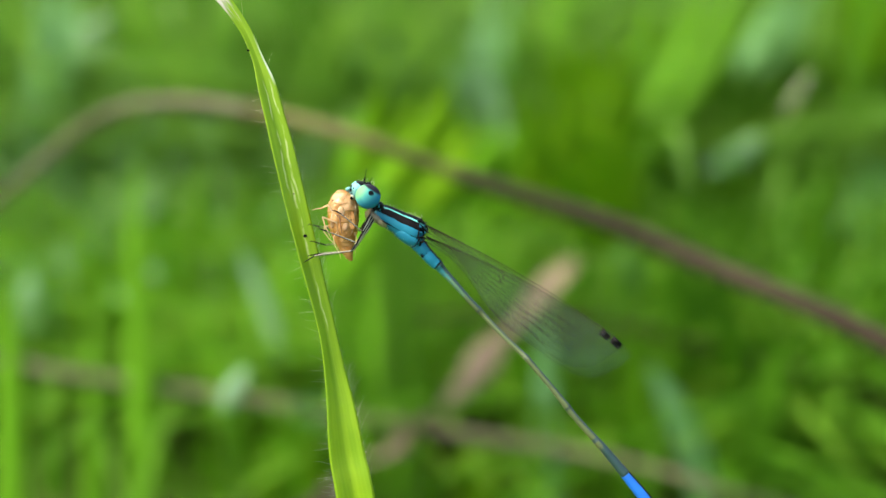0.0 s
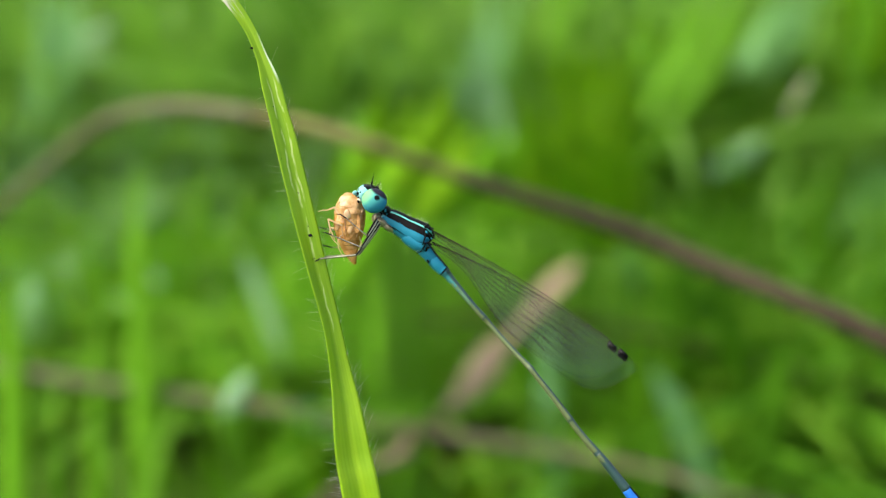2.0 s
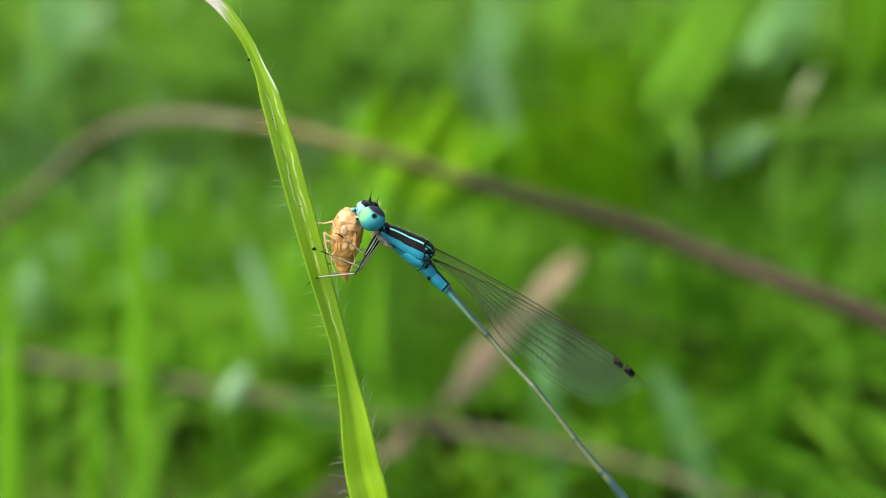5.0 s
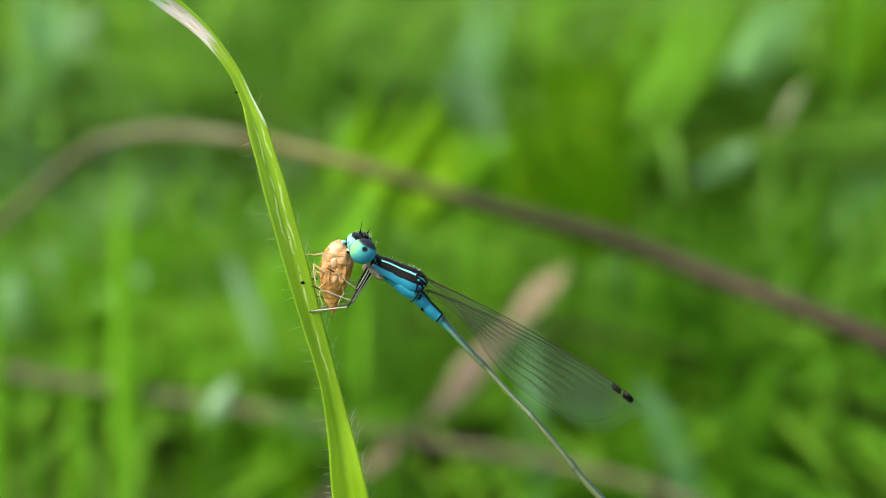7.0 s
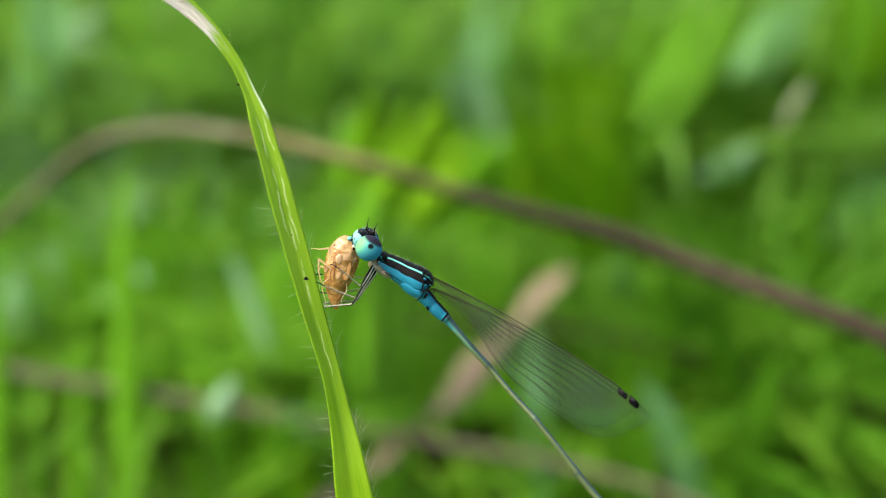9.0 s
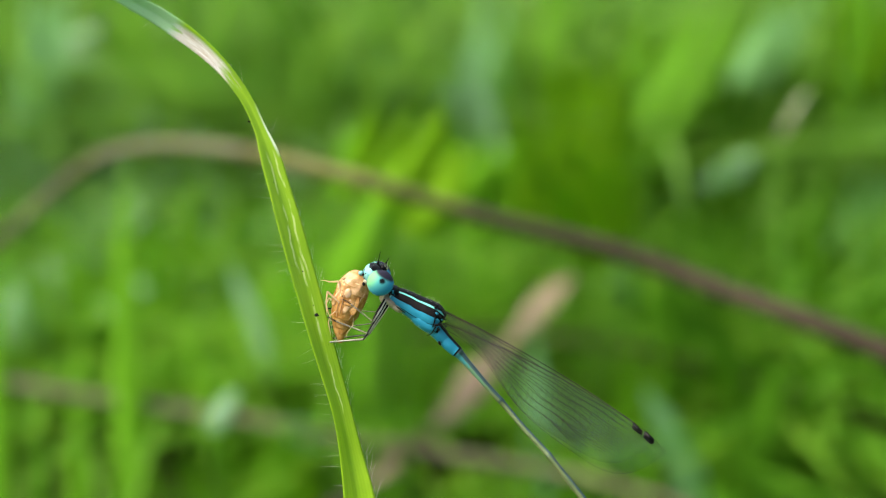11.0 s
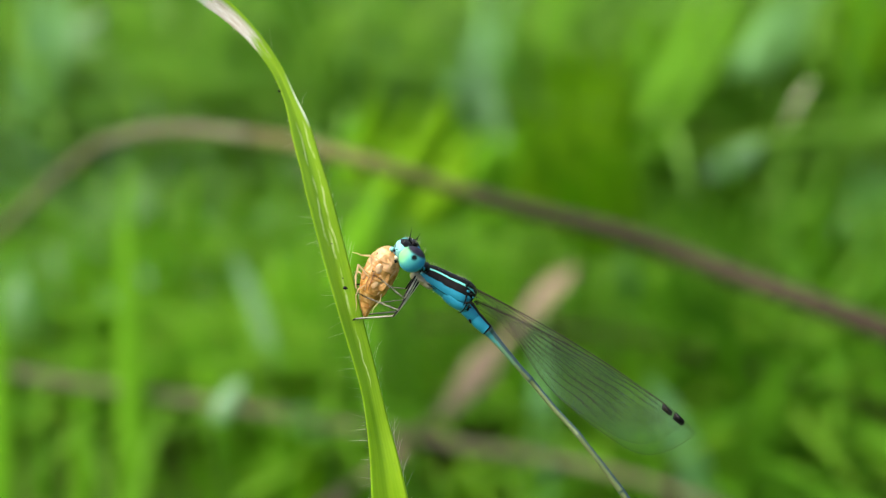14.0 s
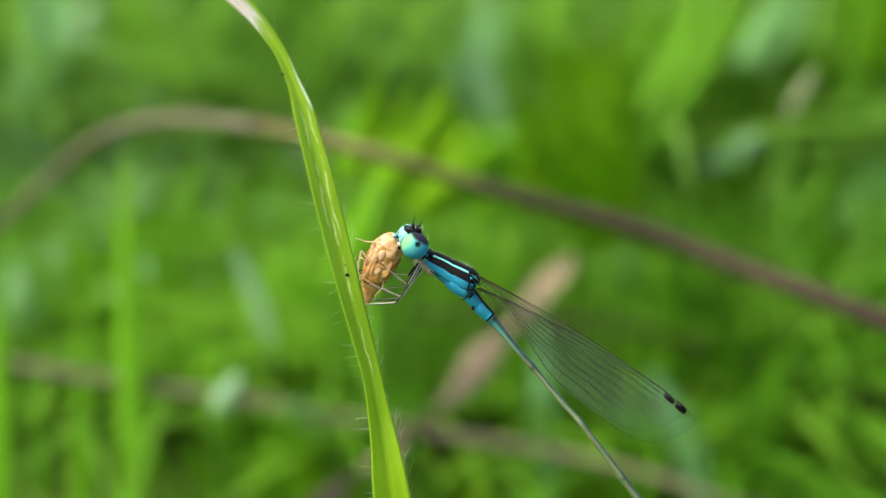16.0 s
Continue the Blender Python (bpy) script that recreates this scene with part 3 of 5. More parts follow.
meadow_leaf(720, 380, 820, 250, 300, 7.0, YOUNG, "fresh green leaf catching light")
meadow_leaf(690, 900, 650, 560, 330, 8.0, YOUNG, "fresh green leaf catching light")
meadow_leaf(900, 1050, 960, 760, 330, 7.0, YOUNG, "bright green grass leaf low in the meadow")
meadow_leaf(1050, 960, 1110, 620, 340, 7.0, YOUNG, "bright green grass leaf low in the meadow")
meadow_leaf(560, 960, 540, 760, 330, 7.0, YOUNG, "bright green grass leaf low in the meadow")
meadow_leaf(430, 1020, 455, 700, 350, 8.0, YOUNG, "bright green grass leaf low in the meadow")
meadow_leaf(360, 1050, 340, 740, 350, 8.0, YOUNG, "bright green grass leaf low in the meadow")
meadow_leaf(540, 1050, 505, 790, 330, 7.0, LIME, "bright yellow-green young leaf")
meadow_leaf(720, 1050, 750, 850, 340, 7.0, YOUNG, "bright green grass leaf low in the meadow")
meadow_leaf(1010, 1030, 1030, 780, 340, 7.0, LIME, "bright yellow-green young leaf")
meadow_leaf(1150, 960, 1090, 660, 360, 8.0, YOUNG, "bright green grass leaf low in the meadow")
meadow_leaf(330, 640, 300, 380, 400, 9.0, YOUNG, "fresh green leaf catching light")
meadow_leaf(180, 660, 200, 430, 400, 9.0, YOUNG, "fresh green leaf catching light")
meadow_leaf(900, 420, 960, 300, 400, 9.0, YOUNG, "fresh green leaf catching light")
meadow_leaf(1000, 700, 980, 520, 380, 8.0, YOUNG, "fresh green leaf catching light")
meadow_leaf(1060, 430, 1000, 200, 300, 9.0, LIME, "bright yellow-green leaf catching light")
meadow_leaf(960, 390, 1010, 190, 330, 9.0, LIME, "bright yellow-green leaf catching light")
meadow_leaf(1030, 290, 1070, 110, 370, 10.0, LIME, "bright yellow-green leaf catching light")
# pale and blue-green leaves, the mirrored sky put into their colour
meadow_leaf(1250, 310, 1350, 250, 400, 4.2, SKY_SHEEN_PALE, "pale misty green leaf catching the sky")
# bright spot of a glinting leaf, made with a whitish colour
meadow_leaf(1385, 225, 1430, 145, 300, 5.6, GLINT, "pale whitish dead leaf in grass", facing=(-0.35, -0.55, 0.75))
meadow_leaf(1340, 80, 1410, 20, 480, 8.0, SKY_SHEEN_PALE, "pale misty green leaf catching the sky")
meadow_leaf(1310, 130, 1430, -20, 450, 7.2, SKY_SHEEN_BLUE, "blue-green leaf with a pale sheen")
meadow_leaf(780, 320, 870, 0, 480, 8.6, SKY_SHEEN_BLUE, "broad blue-green leaf with a pale sheen")
meadow_leaf(660, 220, 600, 80, 520, 5.0, SKY_SHEEN_BLUE, "narrow blue-green leaf with a pale sheen")
meadow_leaf(30, 620, 60, 500, 360, 6.0, SKY_SHEEN_PALE, "pale misty green leaf catching the sky")
meadow_leaf(40, 110, 190, 70, 520, 7.0, SKY_SHEEN_PALE, "pale misty green leaf catching the sky")
meadow_leaf(590, 770, 520, 720, 300, 4.5, SKY_SHEEN_PALE, "pale misty green leaf catching the sky")
meadow_leaf(820, 220, 880, 60, 560, 8.0, SKY_SHEEN_PALE, "pale misty green leaf catching the sky")
meadow_leaf(50, 240, 100, -20, 480, 8.0, SKY_SHEEN_BLUE, "pale blue-green leaf tip")
meadow_leaf(1260, 960, 1150, 660, 290, 4.0, SKY_SHEEN_BLUE, "blue-green grass leaf leaning over")
meadow_leaf(960, 1150, 960, 560, 320, 4.0, SKY_SHEEN_BLUE, "pale green upright grass leaf", 0.03)
meadow_leaf(390, 730, 440, 660, 230, 2.4, SKY_SHEEN_PALE, "small pale dry leaf by the stem")
meadow_leaf(1440, 480, 1568, 300, 420, 7.2, SKY_SHEEN_BLUE, "broad blue-green grass leaf")
meadow_leaf(700, 240, 680, 60, 560, 8.0, SKY_SHEEN_BLUE, "pale blue-green grass leaf")
meadow_leaf(1060, 620, 1110, 440, 380, 6.0, SKY_SHEEN_BLUE, "pale blue-green grass leaf")
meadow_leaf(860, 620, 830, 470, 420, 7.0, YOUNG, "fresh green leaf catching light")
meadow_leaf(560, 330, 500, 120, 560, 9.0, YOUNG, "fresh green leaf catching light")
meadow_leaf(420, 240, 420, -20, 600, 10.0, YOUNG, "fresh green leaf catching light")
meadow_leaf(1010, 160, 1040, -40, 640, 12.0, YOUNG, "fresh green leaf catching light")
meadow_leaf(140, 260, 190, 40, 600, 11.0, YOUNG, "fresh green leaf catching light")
meadow_leaf(500, 660, 425, 450, 330, 5.0, SKY_SHEEN_PALE, "pale misty green leaf catching the sky", facing=(-0.45, -0.45, 0.8))
meadow_leaf(330, 620, 390, 480, 420, 7.0, SKY_SHEEN_PALE, "broad blue-green leaf with a pale sheen", facing=(-0.45, -0.45, 0.8))
meadow_leaf(110, 640, 70, 470, 380, 8.0, SKY_SHEEN_PALE, "broad blue-green leaf with a pale sheen", facing=(-0.45, -0.45, 0.8))
meadow_leaf(200, 420, 260, 300, 420, 7.0, SKY_SHEEN_PALE, "blue-green leaf with a pale sheen", facing=(-0.45, -0.45, 0.8))
meadow_leaf(880, 300, 820, 110, 430, 7.0, SKY_SHEEN_PALE, "pale misty green leaf catching the sky", facing=(-0.45, -0.45, 0.8))
meadow_leaf(960, 900, 930, 640, 340, 8.0, YOUNG, "fresh green leaf catching light")
meadow_leaf(820, 980, 870, 820, 320, 7.0, LIME, "bright yellow-green young leaf")
meadow_leaf(1080, 330, 1010, 110, 420, 12.0, LIME, "broad yellow-green leaf catching light")
meadow_leaf(1220, 180, 1160, 20, 480, 12.0, LIME, "broad yellow-green leaf catching light")
meadow_leaf(1500, 160, 1540, -20, 480, 12.0, LIME, "broad yellow-green leaf catching light")
# dark green leaves, the shade deep in the grass put into their colour
meadow_leaf(620, 300, 490, -40, 500, 7.2, SHADED_GREEN, "dark green leaf deep in grass")
meadow_leaf(1290, 240, 1310, 90, 470, 7.9, SHADED_GREEN, "dark green leaf deep in grass")
meadow_leaf(1190, 720, 1190, 440, 330, 5.8, SHADED_GREEN, "dark green leaf deep in grass")
meadow_leaf(1340, 800, 1300, 560, 330, 7.2, SHADED_GREEN, "dark green leaf deep in grass")
meadow_leaf(1560, 860, 1500, 640, 330, 8.6, SHADED_GREEN, "dark green leaf deep in grass")
meadow_leaf(80, 1100, 70, 660, 340, 4.3, SHADED_GREEN, "dark green leaf deep in grass")
meadow_leaf(1250, 900, 1400, 640, 300, 7.0, SHADED_GREEN, "dark green leaf deep in grass")
meadow_leaf(1450, 900, 1390, 560, 350, 9.0, SHADED_GREEN, "dark green leaf deep in grass")
meadow_leaf(1500, 520, 1400, 330, 430, 9.0, SHADED_GREEN, "dark green leaf deep in grass")
meadow_leaf(1240, 480, 1330, 330, 440, 9.0, SHADED_GREEN, "dark green leaf deep in grass")
meadow_leaf(1330, 700, 1240, 480, 360, 9.0, SHADED_GREEN, "dark green leaf deep in grass")
meadow_leaf(1480, 780, 1560, 540, 360, 10.0, SHADED_GREEN, "dark green leaf deep in grass")
meadow_leaf(1180, 900, 1290, 760, 330, 6.0, SHADED_GREEN, "dark green leaf deep in grass")
meadow_leaf(1250, 600, 1350, 370, 400, 12.0, SHADED_GREEN, "dark green leaf deep in grass")
meadow_leaf(1420, 610, 1510, 390, 400, 12.0, SHADED_GREEN, "dark green leaf deep in grass")
meadow_leaf(1340, 520, 1480, 320, 440, 12.0, SHADED_GREEN, "dark green leaf deep in grass")
meadow_leaf(1540, 560, 1520, 420, 420, 7.2, SHADED_GREEN, "dark green leaf deep in grass")


# ---- the near leaf, the damselfly and its prey ----
def near_leaf():
    """The hairy leaf: a folded strip with thickness, widening below, half twisted and bent over above."""
    base = new("grass_leaf")
    # column, row, depth, half width in cells, tilt of the blade's face in degrees
    lower = [(510, 6200, 62, 30, 10), (580, 4000, 38, 40, 10), (640, 2200, 19, 44, 8), (678, 1400, 8, 41, 4), (676, 1100, 3.6, 37, 0), (659, 950, 2.2, 33.5, -6), (639, 838, 1.5, 32, -10), (628, 790, 1.4, 30.5, -14),
             (620, 743, 1.2, 27.5, -18), (613, 695, 1.1, 22.8, -22), (604, 648, 1.0, 18, -30), (595, 600, 0.8, 15.0, -34), (584, 552, 0.6, 14.4, -36)]
    upper = [(558.5, 456, 0.1, 16.6, -32), (534, 359, -0.3, 18.4, -24), (510, 262, -0.8, 18.6, -20), (497, 213, -1.0, 16.8, -20), (484, 164, -1.2, 16.0, -18), (477, 140, -1.3, 13.8, -16), (466, 109, -1.4, 9.8, -14), (447, 65, -1.6, 9.2, -12), (424, 29, -1.8, 10.2, -8)]
    tip = [(400, -1, -2.0, 11.5, -4), (369, -31, -2.2, 13.5, -2), (339, -55, -2.5, 14.4, 0), (301, -83, -3.0, 13.6, 2), (271, -102, -3.6, 12.8, 4), (231, -130, -4.6, 12.4, 5), (158, -174, -6.5, 10, 5), (74, -210, -8.6, 6, 5), (24, -228, -10, 0.6, 5)]
    rows = smooth_path(lower + upper + tip, 8)
    bm = bmesh.new()
    uv = bm.loops.layers.uv.new("UVMap")
    pts = [spot(x, y, d) for x, y, d, w, a in rows]
    along = [0.0]
    for a, c in zip(pts, pts[1:]):
        along.append(along[-1] + (c - a).length)
    zero = min(range(len(rows)), key=lambda i: abs(rows[i][1] - 440))
    cols, info, edges = 13, {}, []
    prev = None
    for i, (x, y, d, w, tilt) in enumerate(rows):
        c = pts[i]
        t = (pts[min(i + 1, len(pts) - 1)] - pts[max(i - 1, 0)]).normalized()
        s = t.cross(Vector((0, -1, 0))).normalized()
        u = s.cross(t).normalized()          # towards the viewer
        w *= CELL / max(0.5, math.cos(radians(tilt)))
        s, u = s * math.cos(radians(tilt)) + u * math.sin(radians(tilt)), u * math.cos(radians(tilt)) - s * math.sin(radians(tilt))
        ring = []
        for side in (1, -1):
            for j in (range(cols) if side > 0 else reversed(range(cols))):
                f = j / (cols - 1) * 2 - 1
                lift = 0.30 * w * (abs(f) ** 1.3) - 0.05 * w * math.exp(-(f * 7) ** 2)
                ripple = 0.003 * math.sin(f * 22)
                th = 0.045 if 0 < j < cols - 1 else 0.015
                v = bm.verts.new(c + s * f * w + u * (lift + ripple + side * th))
                info[v] = (along[i] - along[zero], j / (cols - 1))
                ring.append(v)
        edges.append((c - s * w + u * lift, c + s * w + u * lift, t, s, u, rows[i][1], w))
        if prev:
            m = len(ring)
            for j in range(m):
                bm.faces.new((prev[j], prev[(j + 1) % m], ring[(j + 1) % m], ring[j]))
        else:
            bm.faces.new(ring)
        prev = ring
    bm.faces.new(prev)
    for f in bm.faces:
        for lp in f.loops:
            lp[uv].uv = info[lp.vert]
    part("blade", bm, LEAF, base)
    # fine hairs along both margins, and a few on the face
    rnd = random.Random(5)
    bm = bmesh.new()
    near = [e for e in edges if -100 < e[5] < 860]
    count = 360
    for k in range(count):
        row = -90 + 940 * (k + rnd.random()) / count
        i = max((q for q in range(len(near) - 1) if near[q][5] <= row), key=lambda q: near[q][5], default=0) if near[0][5] < near[-1][5] else max((q for q in range(len(near) - 1) if near[q + 1][5] <= row), key=lambda q: near[q][5], default=len(near) - 2)
        a, b = near[i], near[i + 1]
        f = min(1.0, max(0.0, (row - a[5]) / (b[5] - a[5]))) if abs(b[5] - a[5]) > 1e-6 else rnd.random()
        if row < 190 and rnd.random() < 0.75:
            continue
        side = rnd.choice((0, 1))
        p = a[side].lerp(b[side], f)
        out = a[3] * (1 if side else -1)
        if side:
            d = out * rnd.uniform(0.3, 0.8) + a[2] * rnd.uniform(0.6, 1.2) + a[4] * rnd.uniform(-0.4, 0.4)
        else:
            d = out * rnd.uniform(0.7, 1.2) + a[2] * rnd.uniform(-0.1, 0.6) + a[4] * rnd.uniform(-0.4, 0.4)
        long = rnd.random() < (0.30 if side else 0.42 if row > 430 else 0.12)
        bristle(bm, p - out * 0.02, d, rnd.uniform(0.6, 1.35) if long else rnd.uniform(0.10, 0.35), rnd.uniform(0.0042, 0.0068) if long else 0.005, (rnd.uniform(-0.1, 0.1), 0, rnd.uniform(-0.15, 0.15)))
    hairs = part("hairs", bm, HAIR, base, "fine pale hairs along both margins")
    tagged(hairs, kind="stuff")
    for x, y, r in ((553, 414, 3.8), (450, 95, 2.4), (532, 342, 1.2), (556, 444, 1.2), (570, 524, 1.1), (488, 195, 1.1), (549, 398, 1.0), (590, 590, 0.9)):
        bm = bmesh.new()
        e = min(edges, key=lambda q: abs(q[5] - y))
        blob(bm, spot(x, y, (y - 412) * 0.006) + Vector((0, -0.08, 0)), (r * CELL, 0.035, r * 0.62 * CELL), pose(0, 0, 0, 0, 12, 0), 10, 14, lambda u: u * (1 + 0.7 * noise.noise(u * 2.3 + Vector((x, 0, 0)))))
        part("dark_speck", bm, BLACK, base, "small dark speck on the leaf")
    return tagged(base, "bright green hairy grass leaf with bleached bend", "grass leaf")


def wing(parent, root, LENGTH, turn_degrees, roll, seed, label, plain):
    """One narrow-stalked wing lying along +x of the part's own frame: membrane, net of veins and dark spot near the tip."""
    rnd = random.Random(seed)
    WIDTH = 3.35 * LENGTH / 15.1

    def lead(u):
        return 0.10 + 1.25 * math.sin(min(1, u * 1.02) * math.pi) ** 0.9 * 0.30 + 0.12 * u - 9.0 * max(0, u - 0.86) ** 1.7

    def width(u):
        body = WIDTH * (1 / (1 + math.exp(-(u - 0.30) * 11.0))) * (1 - max(0, (u - 0.66) / 0.342) ** 5)
        return max(0.02, 0.20 * (1 - u) + body)

    def place(u, v, h=0.0):
        y = lead(u) - width(u) * v
        wave = 0.05 * math.sin(u * 9 + v * 5) + 0.10 * math.sin(u * 3.0)
        return Vector((u * LENGTH, wave + h, y))

    bm = bmesh.new()
    nu, nv = 60, 10
    grid = [[bm.verts.new(place(i / nu, j / nv)) for j in range(nv + 1)] for i in range(nu + 1)]
    for i in range(nu):
        for j in range(nv):
            bm.faces.new((grid[i][j], grid[i + 1][j], grid[i + 1][j + 1], grid[i][j + 1]))
    holder = new("wing")
    holder.parent = parent
    holder.matrix_local = Matrix.Translation(spot(*root) * MM) @ pose(0, 0, 0, roll, 0, 3.2) @ pose(0, 0, 0, 0, turn_degrees, 0)
    tagged(holder, label)
    part("membrane", bm, WING, holder, "clear faintly smoky membrane")
    bm = bmesh.new()
    R = 0.0062 if plain else 0.0155
    # lengthwise veins: start and end on the wing, as v at the base and v at the end
    lines = [(0.0, 0.0, 0.0, 1.0, 2.1), (0.10, 0.07, 0.0, 0.97, 1.2), (0.30, 0.16, 0.0, 0.96, 1.1), (0.5, 0.27, 0.03, 0.95, 0.9), (0.62, 0.40, 0.05, 0.93, 0.8), (0.75, 0.53, 0.08, 0.88, 0.8), (0.88, 0.66, 0.12, 0.82, 0.8), (0.95, 0.80, 0.2, 0.74, 0.75),
             (1.0, 1.0, 0.0, 1.0, 0.9)]

    def vein_v(k, u):
        a, b, u0, u1, _ = lines[k]
        f = min(1, max(0, u) / 0.45)
        f = f * f * (3 - 2 * f)
        return a + (b - a) * f + (0.012 * math.sin(u * 30 + k) if 0 < k < 8 else 0)

    for k, (a, b, u0, u1, r) in enumerate(lines):
        n = 44
        tube(bm, [(*place(u, vein_v(k, u)), R * r * (1 - 0.62 * u)) for u in (u0 + (u1 - u0) * i / n for i in range(n + 1))], 4, (0, 1, 0))
    # short sectors that start farther out
    for k in range(3, 3 if plain else 8):
        for e in range(2):
            u0, off = rnd.uniform(0.45, 0.6) + 0.08 * e, (0.04 + 0.04 * e)
            tube(bm, [(*place(u, vein_v(k, u) + off * min(1, (u - u0) * 8)), R * 0.55 * (1 - 0.4 * u)) for u in (u0 + (lines[k][3] - 0.02 - u0) * i / 20 for i in range(21))], 4, (0, 1, 0))
    for k in range(0 if plain else 8):
        u = 0.16 + 0.03 * rnd.random() if k else 0.30
        while u < min(lines[k][3], lines[k + 1][3]) - 0.02:
            v0, v1 = vein_v(k, u), vein_v(k + 1, u + 0.006)
            if abs(v1 - v0) * width(u) > 0.05:
                tube(bm, [(*place(u, v0), R * (0.62 - 0.3 * u)), (*place(u + 0.006, v1), R * (0.62 - 0.3 * u))], 3, (0, 1, 0))
            u += rnd.uniform(0.017, 0.032) if k > 1 else rnd.uniform(0.03, 0.05)
    tube(bm, [(*place(0.36 + 0.006 * i, 0.10 + 0.045 * i), R * 1.2) for i in range(6)], 4, (0, 1, 0))
    tagged(part("veins", bm, VEIN, holder, "net of fine dark veins"), kind="stuff")
    bm = bmesh.new()
    corners = [place(0.893, -0.01), place(0.938, -0.01), place(0.945, 0.12), place(0.902, 0.11)]
    lo, hi = [bm.verts.new(c + Vector((0, -0.03, 0))) for c in corners], [bm.verts.new(c + Vector((0, 0.03, 0))) for c in corners]
    bm.faces.new(lo)
    bm.faces.new(hi)
    for j in range(4):
        bm.faces.new((lo[j], lo[(j + 1) % 4], hi[(j + 1) % 4], hi[j]))
    bmesh.ops.bevel(bm, geom=bm.edges[:], offset=0.02, segments=2, affect="EDGES")
    part("wing_spot", bm, BLACK, holder, "dark spot near the wing tip")


def body_spot(x, y, d=0.0):
    """As spot(), for the damselfly, whose head and chest lie a little further along and lower."""
    return spot(x + float(np.interp(x, (660, 690, 752, 780, 850), (5.2, 4.4, 2.8, 1.5, 0))), y + float(np.interp(x, (660, 752, 780, 850), (3.9, 3.0, 1.0, 0))), d)


def body_spots(rows):
    return [(*body_spot(x, y, d), r * CELL) for x, y, d, r in rows]


def damselfly():
    fly = new("damselfly")
    # head: two large eyes, pale face between them, dark crown
    head = new("head")
    head.parent = fly

    for d, flip in ((-0.55, 1), (2.1, -1)):
        bm = bmesh.new()
        c = body_spot(650, 356, d) if flip > 0 else body_spot(640, 348, d)
        blob(bm, c, (0.755, 0.72, 0.74), None, 40, 60)
        part("compound_eye", bm, eye_material(c * MM, 0.74 * MM, flip), head, "large cyan and green compound eye with a dark cap")
    bm = bmesh.new()
    blob(bm, body_spot(636, 345, 0.75), (0.62, 1.30, 0.64), pose(0, 0, 0, 0, 0, 0), 60, 80, lambda u: u * (1 + 0.05 * noise.noise(u * 2.4)), lambda u: 1 if u.z + 1.0 * u.x > 0.50 + 0.14 * noise.noise(u * 3) or abs(u.x + 0.72 + 0.1 * noise.noise(u * 4)) < 0.055 else 0)
    part("face", bm, [FACE, BLACK], head, "pale blue face with a black crown")
    for x, y, d, r, mat, nm, lb in ((617, 343, 0.15, 4.6, FACE, "labrum", "rounded pale blue upper lip"), 
                                    (644, 333, 0.6, 6.5, BLACK, "crown", "black bristly crown"), (652, 335, 0.7, 7, BLACK, "crown", "black bristly crown"), (627, 342, -0.30, 2.6, BLACK, "face_band", "small black face mark"), (621, 344, -0.25, 2.0, BLACK, "face_band", "small black face mark"),
                                    (626, 356, 0.2, 6, PALE, "jaw", "pale jaw")):
        bm = bmesh.new()
        blob(bm, body_spot(x, y, d), (r * CELL, r * CELL * 1.5, r * CELL * 0.9), pose(0, 0, 0, 0, 20, 0), 12, 16, lambda u: u * (1 + 0.12 * noise.noise(u * 2.0)))
        part(nm, bm, mat, head, lb)
    for x, y, d, x2, y2 in ((644, 328, 0.0, 648, 306), (654, 330, 1.2, 660, 319)):
        bm = bmesh.new()
        a, b = body_spot(x, y, d), body_spot(x2, y2, d)
        tube(bm, [(*a.lerp(b, t), 0.045 * w) for t, w in ((0, 1.6), (0.2, 1.3), (0.32, 0.6), (0.7, 0.4), (1, 0.2))], 6, (0, 1, 0))
        part("antenna", bm, BLACK, head, "short black antenna")
    rnd = random.Random(3)
    bm = bmesh.new()
    for k in range(26):
        x, y = rnd.uniform(634, 670), 0
        y = 327 + max(0, (x - 655)) * 1.3
        bristle(bm, body_spot(x, y + 3, rnd.uniform(-0.2, 1.6)), (rnd.uniform(-0.1, 0.6), rnd.uniform(-0.3, 0.3), 1), rnd.uniform(0.16, 0.42), 0.0045)
    part("head_hairs", bm, HAIR, head, "fine pale hairs on the crown")

    # neck and front of the chest
    bm = bmesh.new()
    tube(bm, smooth_path(body_spots([(655, 362, 0.8, 8), (664, 370, 0.8, 9), (672, 376, 0.8, 12)]), 4), 16, (0.5, 0, 1))
    part("neck", bm, BLACK, fly, "narrow dark neck")
    bm = bmesh.new()
    blob(bm, body_spot(671, 371, 0.6), (9 * CELL, 0.75, 9 * CELL), None, 14, 18, None, lambda u: 1 if abs(u.x + u.z * 0.3) < 0.12 and u.z < 0.2 else 0)
    part("collar", bm, [BLACK, BLUE], fly, "black collar with a blue edge")

    # thorax: rounded wedge, striped lengthwise
    UPV = Vector((0.42, 0, 0.91))

    def thorax_paint(k, a):
        a = abs(a) * 57.3 + 2.0 * noise.noise((k * 9, a * 2, 1)) + 4.0 * (k - 0.5)
        if k > 0.97 or k < 0.03:
            return 2
        if 46.5 < a < 55.5 and 0.08 < k < 0.92:
            return 1
        if a < 90 - 10 * max(0, k - 0.8) or k > 0.95:
            return 2
        if k < 0.10:
            return 3
        if 129 - 8 * k < a < 132.5 - 8 * k and k > 0.22:
            return 2
        if k > 0.88 and a < 112:
            return 2
        return 0


    bm = bmesh.new()
